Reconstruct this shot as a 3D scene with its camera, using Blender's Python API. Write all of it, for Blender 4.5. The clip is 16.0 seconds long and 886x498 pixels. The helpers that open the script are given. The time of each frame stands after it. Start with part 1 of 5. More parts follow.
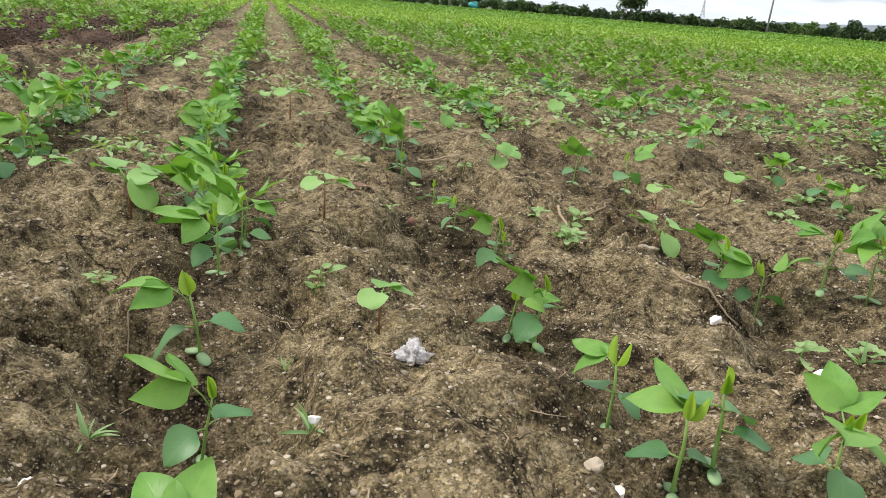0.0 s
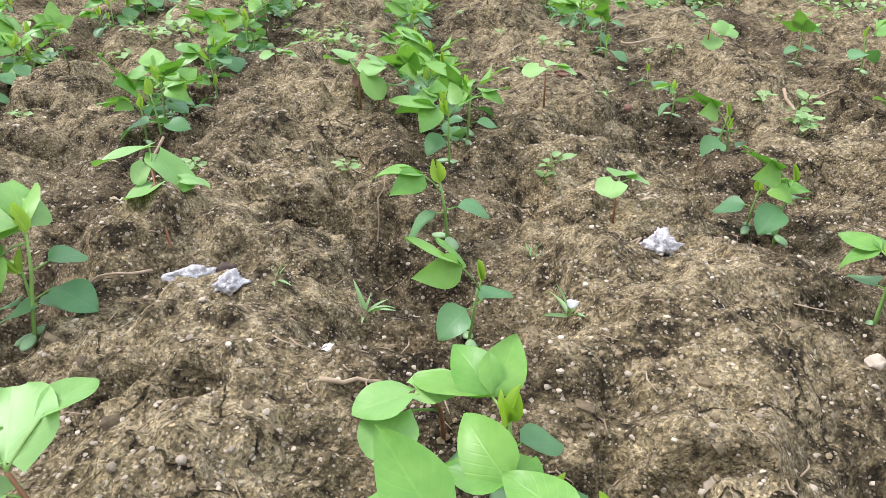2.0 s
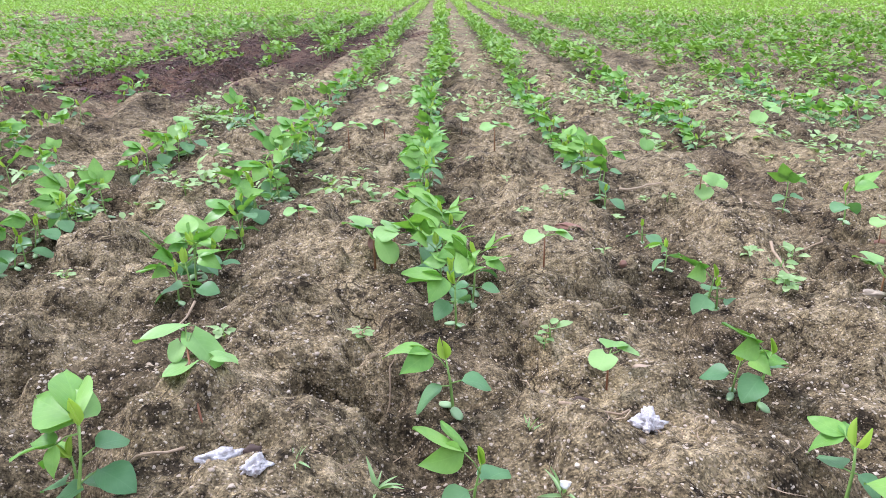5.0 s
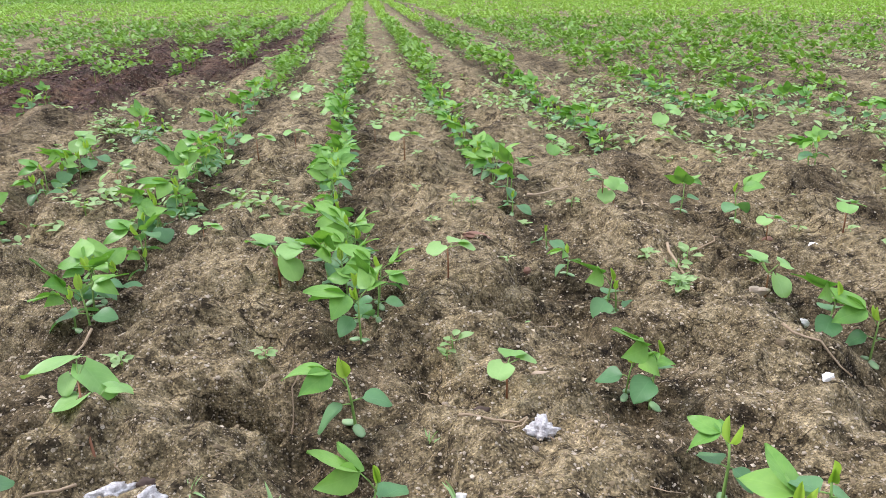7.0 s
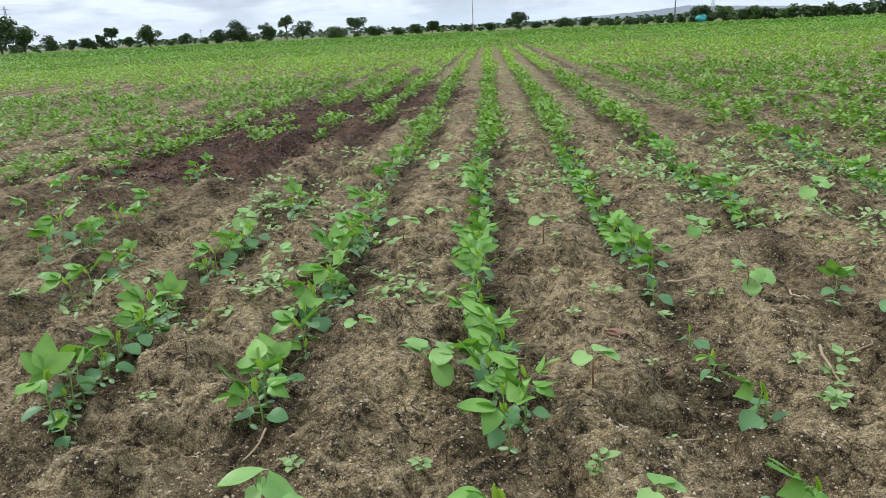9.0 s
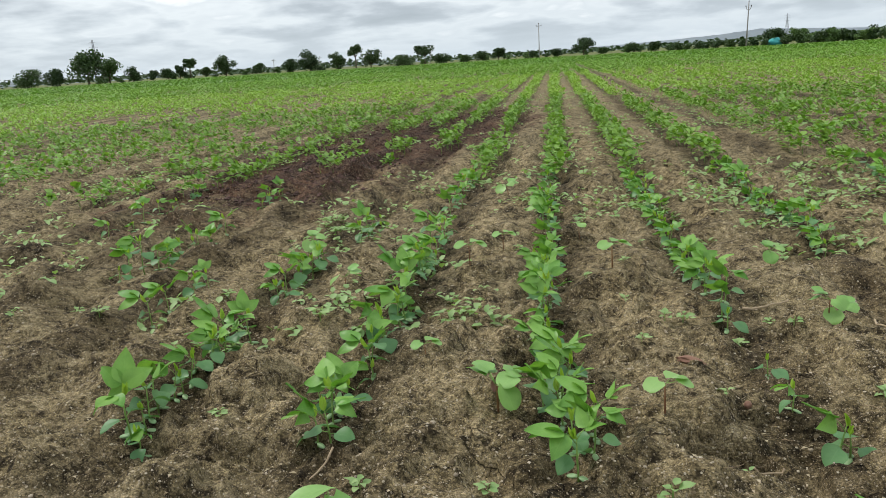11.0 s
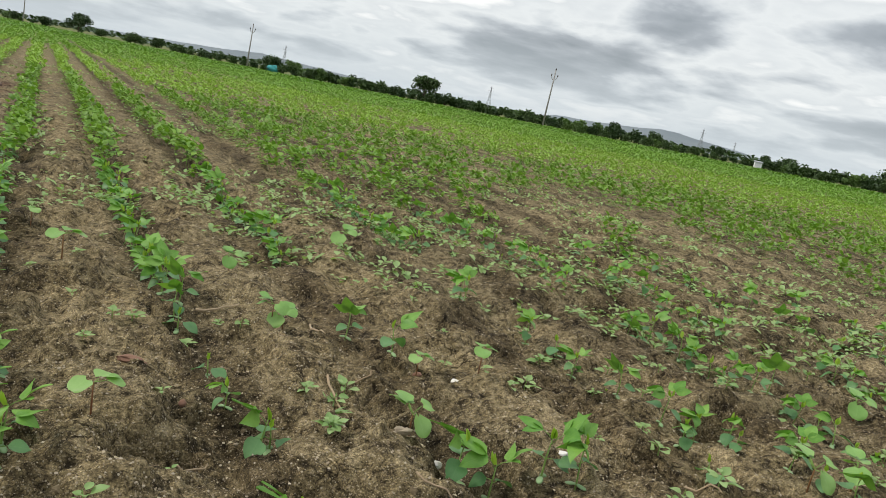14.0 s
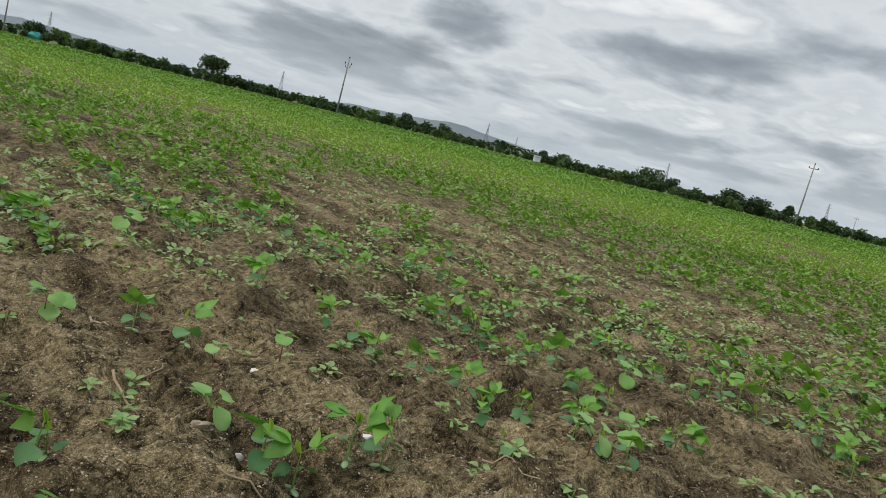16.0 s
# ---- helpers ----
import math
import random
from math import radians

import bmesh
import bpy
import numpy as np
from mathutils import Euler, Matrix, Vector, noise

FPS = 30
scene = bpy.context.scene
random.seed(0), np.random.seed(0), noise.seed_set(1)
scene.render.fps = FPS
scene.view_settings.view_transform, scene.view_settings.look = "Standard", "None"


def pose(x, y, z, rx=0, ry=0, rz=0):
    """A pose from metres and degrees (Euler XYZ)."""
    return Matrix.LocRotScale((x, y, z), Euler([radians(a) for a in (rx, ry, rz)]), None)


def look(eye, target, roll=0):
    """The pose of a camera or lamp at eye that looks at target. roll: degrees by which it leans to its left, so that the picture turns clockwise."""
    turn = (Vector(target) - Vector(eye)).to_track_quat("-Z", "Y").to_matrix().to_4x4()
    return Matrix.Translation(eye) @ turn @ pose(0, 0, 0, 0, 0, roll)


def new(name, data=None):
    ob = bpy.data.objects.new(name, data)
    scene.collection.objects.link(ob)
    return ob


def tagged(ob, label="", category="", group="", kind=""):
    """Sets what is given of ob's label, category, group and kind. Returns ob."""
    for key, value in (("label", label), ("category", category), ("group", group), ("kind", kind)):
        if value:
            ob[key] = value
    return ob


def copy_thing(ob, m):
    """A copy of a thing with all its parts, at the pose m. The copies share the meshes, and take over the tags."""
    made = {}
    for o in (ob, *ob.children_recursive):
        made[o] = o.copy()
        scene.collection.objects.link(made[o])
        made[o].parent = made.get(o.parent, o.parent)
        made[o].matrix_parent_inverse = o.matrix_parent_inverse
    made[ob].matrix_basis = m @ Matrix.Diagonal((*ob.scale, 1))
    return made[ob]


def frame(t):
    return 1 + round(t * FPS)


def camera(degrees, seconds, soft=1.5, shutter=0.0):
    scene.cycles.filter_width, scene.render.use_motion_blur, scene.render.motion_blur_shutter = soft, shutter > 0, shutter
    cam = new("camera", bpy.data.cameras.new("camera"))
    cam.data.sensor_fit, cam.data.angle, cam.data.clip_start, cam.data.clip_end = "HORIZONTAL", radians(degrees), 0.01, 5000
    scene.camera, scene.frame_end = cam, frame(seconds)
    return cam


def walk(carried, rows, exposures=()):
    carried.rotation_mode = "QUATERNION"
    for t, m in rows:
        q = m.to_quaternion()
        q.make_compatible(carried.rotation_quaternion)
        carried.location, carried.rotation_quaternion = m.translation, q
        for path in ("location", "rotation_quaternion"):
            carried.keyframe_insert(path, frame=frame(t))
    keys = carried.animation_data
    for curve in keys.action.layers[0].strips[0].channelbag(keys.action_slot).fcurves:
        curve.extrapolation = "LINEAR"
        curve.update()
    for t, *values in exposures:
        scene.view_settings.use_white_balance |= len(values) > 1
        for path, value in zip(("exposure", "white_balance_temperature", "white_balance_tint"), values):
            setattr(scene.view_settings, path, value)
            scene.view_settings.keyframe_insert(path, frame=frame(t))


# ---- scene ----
cam = camera(61.0, 16.0, soft=0.7)
PATH = [
    (0, (0.087, 0.072, 0.426), (0.551, 1.917, -0.193), 4.7),
    (0.5, (0.053, 0.073, 0.422), (0.323, 1.937, -0.251), 3.4),
    (1, (0.015, 0.067, 0.431), (0.181, 1.932, -0.272), 1.4),
    (1.5, (0.0, 0.069, 0.438), (0.077, 1.915, -0.327), 0.4),
    (2, (-0.013, 0.074, 0.425), (0.028, 1.855, -0.483), 0.4),
    (2.5, (-0.042, 0.069, 0.419), (-0.05, 1.782, -0.614), -0.9),
    (3, (-0.064, 0.064, 0.426), (-0.151, 1.746, -0.653), -3.3),
    (3.5, (-0.063, 0.051, 0.48), (-0.177, 1.813, -0.458), -4.4),
    (4, (-0.048, 0.031, 0.527), (-0.153, 1.899, -0.18), -5.1),
    (4.5, (-0.05, 0.022, 0.546), (-0.175, 1.903, -0.123), -5.0),
    (5, (-0.003, 0.023, 0.557), (0.001, 1.909, -0.107), -0.1),
    (5.2, (0.027, 0.025, 0.559), (0.142, 1.91, -0.1), 2.1),
    (7.3, (0.048, 0.007, 0.594), (0.239, 1.884, -0.07), -0.4),
    (7.5, (0.051, 0.003, 0.61), (0.193, 1.881, -0.063), -1.1),
    (8, (0.017, 0.025, 0.721), (0.059, 1.898, 0.021), -1.7),
    (8.5, (0.012, 0.005, 0.729), (-0.062, 1.895, 0.08), -2.3),
    (9, (0.005, -0.007, 0.737), (-0.132, 1.908, 0.178), -2.8),
    (9.2, (0.001, -0.006, 0.735), (-0.16, 1.915, 0.203), -3.3),
    (11.3, (-0.005, -0.007, 0.73), (-0.313, 1.909, 0.247), -3.4),
    (11.5, (-0.008, -0.009, 0.73), (-0.191, 1.92, 0.237), -1.4),
    (12, (0.013, -0.007, 0.728), (0.094, 1.925, 0.219), 3.0),
    (12.5, (0.051, 0.001, 0.718), (0.351, 1.916, 0.229), 6.3),
    (13, (0.058, 0.005, 0.718), (0.595, 1.882, 0.284), 9.3),
    (13.5, (0.058, -0.004, 0.72), (0.826, 1.797, 0.313), 10.6),
    (14, (0.063, 0.0, 0.71), (1.035, 1.706, 0.331), 11.2),
    (14.5, (0.065, 0.007, 0.706), (1.21, 1.613, 0.376), 12.0),
    (15, (0.06, 0.015, 0.701), (1.362, 1.509, 0.43), 13.6),
    (15.5, (0.053, 0.018, 0.697), (1.485, 1.393, 0.457), 14.5),
    (16, (0.05, 0.017, 0.696), (1.457, 1.407, 0.404), 13.8),
]
EXPOSURES = [(0, 0.87, 6800, 14), (0.5, 1.05, 6650, 16), (1, 1.24, 6450, 16), (1.5, 1.3, 6300, 17), (2.5, 1.45, 6000, 20), (3.5, 1.58, 5750, 26), (4.5, 1.68, 5650, 28), (5.2, 1.35, 5800, 24), (7.5, 1.18, 6150, 20),
             (8.5, 1.38, 6050, 25), (8.8, 0.98, 6150, 17), (9.2, 0.6, 6300, 11), (11.5, 0.52, 6800, 9), (12.2, 0.52, 6950, 9), (13, 0.43, 6950, 10), (14, 0.4, 6950, 10), (16, 0.1, 6750, 10)]
walk(cam, [(t, look(eye, target, roll)) for t, eye, target, roll in PATH], EXPOSURES)

# ---- world and sun: an overcast sky ----
SUN_UP, SUN_ROUND = 48, 293.5


def node(tree, kind, **values):
    n = tree.nodes.new(kind)
    for key, value in values.items():
        if key.startswith("in_"):
            n.inputs[key[3:].replace("_", " ")].default_value = value
        elif key.startswith("i") and key[1:].isdigit():
            n.inputs[int(key[1:])].default_value = value
        else:
            setattr(n, key, value)
    return n


def ramp(tree, source, stops, smooth=False):
    n = tree.nodes.new("ShaderNodeValToRGB")
    if smooth:
        n.color_ramp.interpolation = "EASE"
    el = n.color_ramp.elements
    while len(el) < len(stops):
        el.new(0.5)
    for e, (p, c) in zip(el, stops):
        e.position = p
        e.color = (*c, 1) if not isinstance(c, (int, float)) else (c, c, c, 1)
    tree.links.new(source, n.inputs[0])
    return n.outputs[0]


def mixed(tree, a, b, fac, blend="MIX"):
    n = tree.nodes.new("ShaderNodeMix")
    n.data_type, n.blend_type = "RGBA", blend
    for sock, v in ((n.inputs[0], fac), (n.inputs[6], a), (n.inputs[7], b)):
        if isinstance(v, bpy.types.NodeSocket):
            tree.links.new(v, sock)
        else:
            sock.default_value = v if isinstance(v, (int, float)) else (*v, 1)
    return n.outputs[2]


def sums(tree, op, a, b=0.0, c=None):
    n = tree.nodes.new("ShaderNodeMath")
    n.operation = op
    for sock, v in zip(n.inputs, (a, b, c)):
        if isinstance(v, bpy.types.NodeSocket):
            tree.links.new(v, sock)
        elif v is not None:
            sock.default_value = v
    return n.outputs[0]


def grain(tree, vector, scale, detail=4, rough=0.6, distort=0.0):
    n = node(tree, "ShaderNodeTexNoise", in_Scale=scale, in_Detail=detail, in_Roughness=rough, in_Distortion=distort)
    tree.links.new(vector, n.inputs["Vector"])
    return n.outputs[0]


world = bpy.data.worlds.new("overcast")
scene.world = world
world.use_nodes = True
w = world.node_tree
w.nodes.clear()
sky = node(w, "ShaderNodeTexSky", sky_type="NISHITA", sun_disc=False, sun_elevation=radians(SUN_UP), sun_rotation=radians(SUN_ROUND))
way = node(w, "ShaderNodeTexCoord").outputs["Generated"]
split = node(w, "ShaderNodeSeparateXYZ")
w.links.new(way, split.inputs[0])
up = sums(w, "ADD", sums(w, "MAXIMUM", split.outputs[2], 0.0), 0.19)
flat = node(w, "ShaderNodeCombineXYZ")
w.links.new(sums(w, "DIVIDE", split.outputs[0], up), flat.inputs[0])
w.links.new(sums(w, "DIVIDE", split.outputs[1], up), flat.inputs[1])
big = grain(w, flat.outputs[0], 1.15, 6, 0.50, 0.2)
fine = grain(w, flat.outputs[0], 3.2, 5, 0.5, 0.2)
mass = sums(w, "ADD", sums(w, "MULTIPLY", big, 0.74), sums(w, "MULTIPLY", fine, 0.26))
clouds = ramp(w, mass, [(0.36, (0.25, 0.29, 0.335)), (0.43, (0.34, 0.385, 0.44)), (0.475, (0.50, 0.555, 0.615)), (0.52, (0.66, 0.715, 0.765)), (0.56, (0.60, 0.655, 0.71)), (0.60, (0.80, 0.84, 0.88)), (0.66, (0.97, 0.99, 1.0))])
low = ramp(w, split.outputs[2], [(0.0, 0.95), (0.035, 0.55), (0.10, 0.0)])
clouds = mixed(w, clouds, (0.48, 0.56, 0.64), low)
dim = mixed(w, sky.outputs[0], (0.09, 0.09, 0.09), 1.0, "MULTIPLY")
shade = node(w, "ShaderNodeBackground", in_Strength=0.95)
clouds = mixed(w, clouds, (1.75, 1.75, 1.75), ramp(w, split.outputs[2], [(0.3, 0.0), (0.9, 1.0)]), "MULTIPLY")
w.links.new(mixed(w, clouds, dim, 0.06), shade.inputs[0])
w.links.new(shade.outputs[0], node(w, "ShaderNodeOutputWorld").inputs[0])

sun = new("sun", bpy.data.lights.new("sun", "SUN"))
sun.data.energy, sun.data.angle, sun.data.color = 1.5, radians(10), (1.0, 0.965, 0.91)
sun.matrix_basis = pose(0, 0, 30, 90 - SUN_UP, 0, 180 - SUN_ROUND)


# ---- materials ----
def material(name):
    m = bpy.data.materials.new(name)
    m.use_nodes = True
    t = m.node_tree
    return m, t, t.nodes["Principled BSDF"]


def leaf_material(name, dark, light, rough=0.5, veins=True, through_light=0.3):
    m, t, b = material(name)
    info = node(t, "ShaderNodeObjectInfo").outputs["Random"]
    isle = node(t, "ShaderNodeNewGeometry").outputs["Random Per Island"]
    tone = sums(t, "ADD", sums(t, "MULTIPLY", info, 0.6), sums(t, "MULTIPLY", isle, 0.4))
    tc = node(t, "ShaderNodeTexCoord")
    spots = grain(t, tc.outputs["Object"], 55, 3)
    tone = sums(t, "ADD", tone, sums(t, "MULTIPLY", sums(t, "SUBTRACT", spots, 0.5), 0.7))
    col = ramp(t, tone, [(0.1, dark), (0.9, light)])
    if veins:
        uv = node(t, "ShaderNodeSeparateXYZ")
        t.links.new(tc.outputs["UV"], uv.inputs[0])
        off = sums(t, "ABSOLUTE", sums(t, "SUBTRACT", uv.outputs[0], 0.5))
        mid = ramp(t, off, [(0.0, 1.0), (0.035, 0.0)])
        side = sums(t, "SINE", sums(t, "MULTIPLY", sums(t, "SUBTRACT", uv.outputs[1], sums(t, "MULTIPLY", off, 0.7)), 44))
        side = ramp(t, side, [(0.78, 0.0), (1.0, 1.0)])
        vein = sums(t, "MAXIMUM", mid, sums(t, "MULTIPLY", side, 0.4))
        pale = tuple(min(1, c * 1.7 + 0.03) for c in light)
        col = mixed(t, col, pale, sums(t, "MULTIPLY", vein, 0.08))
        bump = node(t, "ShaderNodeBump", in_Strength=0.2, in_Distance=0.001, invert=True)
        t.links.new(sums(t, "ADD", vein, sums(t, "MULTIPLY", spots, 0.4)), bump.inputs["Height"])
        t.links.new(bump.outputs[0], b.inputs["Normal"])
    t.links.new(col, b.inputs["Base Color"])
    b.inputs["Roughness"].default_value = rough
    b.inputs["Specular IOR Level"].default_value = 0.35
    glow = node(t, "ShaderNodeBsdfTranslucent")
    t.links.new(mixed(t, col, (1.0, 1.15, 0.45), 1.0, "MULTIPLY"), glow.inputs[0])
    both = node(t, "ShaderNodeMixShader", i0=through_light)
    t.links.new(b.outputs[0], both.inputs[1])
    t.links.new(glow.outputs[0], both.inputs[2])
    t.links.new(both.outputs[0], t.nodes["Material Output"].inputs[0])
    return m


def solid_material(name, dark, light, scale=40, rough=0.8, bump_by=0.3, bump_size=0.002, isle=True):
    m, t, b = material(name)
    tc = node(t, "ShaderNodeTexCoord").outputs["Object"]
    n = grain(t, tc, scale, 5)
    tone = n
    if isle:
        r = node(t, "ShaderNodeNewGeometry").outputs["Random Per Island"]
        o = node(t, "ShaderNodeObjectInfo").outputs["Random"]
        tone = sums(t, "ADD", sums(t, "MULTIPLY", n, 0.5), sums(t, "ADD", sums(t, "MULTIPLY", r, 0.25), sums(t, "MULTIPLY", o, 0.25)))
    t.links.new(ramp(t, tone, [(0.25, dark), (0.75, light)]), b.inputs["Base Color"])
    b.inputs["Roughness"].default_value = rough
    b.inputs["Specular IOR Level"].default_value = 0.25
    if bump_by:
        k = node(t, "ShaderNodeBump", in_Strength=bump_by, in_Distance=bump_size)
        t.links.new(n, k.inputs["Height"])
        t.links.new(k.outputs[0], b.inputs["Normal"])
    return m


def soil_material():
    m, t, b = material("soil")
    tc = node(t, "ShaderNodeTexCoord").outputs["Object"]
    p = node(t, "ShaderNodeSeparateXYZ")
    t.links.new(tc, p.inputs[0])
    wide = grain(t, tc, 1.3, 4)
    lump = grain(t, tc, 13, 5, 0.62)
    clod = grain(t, tc, 55, 5, 0.66, 0.4)
    sand = grain(t, tc, 240, 4, 0.72)

    def specks(scale, part_of, radius):
        """Round grains in a share of the cells: their mask, their dome and a random tone."""
        n = node(t, "ShaderNodeTexVoronoi", in_Scale=scale)
        t.links.new(tc, n.inputs["Vector"])
        c = node(t, "ShaderNodeSeparateColor")
        t.links.new(n.outputs["Color"], c.inputs[0])
        size = sums(t, "MULTIPLY_ADD", c.outputs[1], radius * 0.6, radius * 0.4)
        dome = sums(t, "SUBTRACT", 1.0, sums(t, "DIVIDE", n.outputs["Distance"], size))
        mask = sums(t, "MULTIPLY", sums(t, "LESS_THAN", c.outputs[0], part_of), sums(t, "GREATER_THAN", dome, 0.0))
        return mask, sums(t, "MULTIPLY", mask, sums(t, "MAXIMUM", dome, 0.0)), c.outputs[2]

    # the dark low stops paint shadow between crumbs and clods into the colour
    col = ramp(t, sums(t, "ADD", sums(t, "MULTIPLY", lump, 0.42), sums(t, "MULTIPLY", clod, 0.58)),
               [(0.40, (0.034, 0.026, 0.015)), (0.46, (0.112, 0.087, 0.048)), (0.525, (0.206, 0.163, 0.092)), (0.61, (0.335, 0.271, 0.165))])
    col = mixed(t, col, mixed(t, col, (1.22, 1.2, 1.17), 1.0, "MULTIPLY"), ramp(t, wide, [(0.4, 0.0), (0.65, 1.0)]))
    cell = node(t, "ShaderNodeTexVoronoi", in_Scale=420.0)
    t.links.new(tc, cell.inputs["Vector"])
    tone = node(t, "ShaderNodeSeparateColor")
    t.links.new(cell.outputs["Color"], tone.inputs[0])
    col = mixed(t, col, ramp(t, tone.outputs[0], [(0.0, (0.32, 0.31, 0.30)), (0.35, (0.85, 0.85, 0.84)), (0.8, (1.25, 1.24, 1.2)), (1.0, (1.9, 1.85, 1.75))]), 0.75, "MULTIPLY")
    # low sand is darkened as well, as painted shade in the pores
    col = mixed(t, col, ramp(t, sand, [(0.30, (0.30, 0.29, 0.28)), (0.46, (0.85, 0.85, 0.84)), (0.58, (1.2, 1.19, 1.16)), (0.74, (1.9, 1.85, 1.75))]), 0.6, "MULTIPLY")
    # damp, darker grit along the sown rows, in broken stretches, deepened to paint in the plants' shade
    damp_shade = sums(t, "ADD", sums(t, "COSINE", sums(t, "MULTIPLY", sums(t, "ADD", p.outputs[0], sums(t, "MULTIPLY", sums(t, "SUBTRACT", grain(t, tc, 4.0, 3), 0.5), 0.22)), 2 * math.pi / 0.46)), sums(t, "MULTIPLY", sums(t, "SUBTRACT", grain(t, tc, 2.3, 5, 0.65), 0.5), 1.9))
    damp_shade = ramp(t, sums(t, "MULTIPLY_ADD", damp_shade, 0.25, 0.5), [(0.45, 0.0), (0.84, 1.0)])
    col = mixed(t, col, mixed(t, col, (0.34, 0.32, 0.31), 1.0, "MULTIPLY"), damp_shade)
    # a patch of dark, purplish soil beside the furrows
    px = sums(t, "DIVIDE", sums(t, "ADD", p.outputs[0], sums(t, "MULTIPLY_ADD", p.outputs[1], -0.12, 2.3)), 1.15)
    py = sums(t, "DIVIDE", sums(t, "SUBTRACT", p.outputs[1], 7.4), 4.3)
    d = sums(t, "SQRT", sums(t, "ADD", sums(t, "MULTIPLY", px, px), sums(t, "MULTIPLY", py, py)))
    d = sums(t, "ADD", d, sums(t, "MULTIPLY", sums(t, "SUBTRACT", grain(t, tc, 2.2, 6, 0.7), 0.5), 1.6))
    patch = ramp(t, d, [(0.7, 1.0), (1.15, 0.0)])
    col = mixed(t, col, mixed(t, col, (0.42, 0.285, 0.31), 1.0, "MULTIPLY"), patch)
    # thin cracks where the crust has dried, the shade inside them painted dark
    crack = node(t, "ShaderNodeTexVoronoi", feature="DISTANCE_TO_EDGE", in_Scale=9.0)
    bent = node(t, "ShaderNodeVectorMath", operation="MULTIPLY_ADD")
    wig = node(t, "ShaderNodeTexNoise", in_Scale=26.0, in_Detail=4.0)
    t.links.new(tc, wig.inputs["Vector"])
    t.links.new(wig.outputs["Color"], bent.inputs[0])
    bent.inputs[1].default_value = (0.075, 0.075, 0.075)
    t.links.new(tc, bent.inputs[2])
    t.links.new(bent.outputs[0], crack.inputs["Vector"])
    gap = sums(t, "MULTIPLY", ramp(t, crack.outputs["Distance"], [(0.0, 1.0), (0.012, 0.8), (0.022, 0.0)]), ramp(t, grain(t, tc, 5.5, 3), [(0.52, 0.0), (0.6, 1.0)]))
    col = mixed(t, col, mixed(t, col, (0.28, 0.27, 0.26), 1.0, "MULTIPLY"), gap)
    # pale and dark grains of several sizes
    fine_on, fine_up, fine_tone = specks(300.0, 0.34, 0.52)
    mid_on, mid_up, mid_tone = specks(150.0, 0.22, 0.42)
    dark_on, dark_up, dark_tone = specks(210.0, 0.25, 0.5)
    stone = [(0.0, (0.26, 0.20, 0.13)), (0.6, (0.40, 0.33, 0.235)), (1.0, (0.56, 0.49, 0.38))]
    col = mixed(t, col, mixed(t, col, (0.4, 0.39, 0.38), 1.0, "MULTIPLY"), sums(t, "MULTIPLY", dark_on, 0.7))
    col = mixed(t, col, ramp(t, fine_tone, stone), sums(t, "MULTIPLY", fine_on, sums(t, "MULTIPLY_ADD", damp_shade, -0.3, 0.6)))
    col = mixed(t, col, ramp(t, mid_tone, stone), sums(t, "MULTIPLY", mid_on, 0.7))
    # low growth covers the soil far out
    r = sums(t, "SQRT", sums(t, "ADD", sums(t, "MULTIPLY", p.outputs[0], p.outputs[0]), sums(t, "MULTIPLY", p.outputs[1], p.outputs[1])))
    green = mixed(t, (0.045, 0.085, 0.02), (0.14, 0.20, 0.05), grain(t, tc, 0.35, 6, 0.7))
    far = sums(t, "MULTIPLY", ramp(t, sums(t, "DIVIDE", r, 100.0), [(0.14, 0.0), (0.6, 1.0)]), ramp(t, grain(t, tc, 0.9, 5, 0.7), [(0.35, 0.2), (0.6, 0.85)]))
    col = mixed(t, col, green, far)
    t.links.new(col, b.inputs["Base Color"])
    b.inputs["Roughness"].default_value = 0.95
    b.inputs["Specular IOR Level"].default_value = 0.12
    fine = sums(t, "ADD", sand, sums(t, "ADD", sums(t, "MULTIPLY", fine_up, 0.5), sums(t, "MULTIPLY", mid_up, 0.9)))
    k1 = node(t, "ShaderNodeBump", in_Strength=0.7, in_Distance=0.003)
    t.links.new(fine, k1.inputs["Height"])
    k2 = node(t, "ShaderNodeBump", in_Strength=1.0, in_Distance=0.028)
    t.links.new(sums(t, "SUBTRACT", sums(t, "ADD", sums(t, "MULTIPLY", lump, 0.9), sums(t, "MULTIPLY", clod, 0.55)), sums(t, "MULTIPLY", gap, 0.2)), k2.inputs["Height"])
    t.links.new(k1.outputs[0], k2.inputs["Normal"])
    t.links.new(k2.outputs[0], b.inputs["Normal"])
    return m


SOIL = soil_material()
YOUNG = leaf_material("young_leaf", (0.080, 0.235, 0.029), (0.225, 0.410, 0.082), 0.42, True, 0.28)
OLD = leaf_material("first_leaf", (0.075, 0.20, 0.070), (0.155, 0.305, 0.125), 0.42)
SEEDY = leaf_material("seed_leaf", (0.17, 0.30, 0.13), (0.27, 0.40, 0.20), 0.5, False, 0.1)
SHOOT = leaf_material("shoot", (0.24, 0.40, 0.035), (0.35, 0.50, 0.07), 0.5, False)
COTTON = leaf_material("round_leaf", (0.16, 0.34, 0.075), (0.29, 0.47, 0.155), 0.42)
WEED = leaf_material("weed_leaf", (0.16, 0.29, 0.085), (0.34, 0.46, 0.20), 0.5)
GRASSY = leaf_material("grass_blade", (0.18, 0.31, 0.11), (0.28, 0.42, 0.18), 0.5, False)
FIELD = leaf_material("field_leaf", (0.125, 0.255, 0.035), (0.32, 0.49, 0.10), 0.45, False)
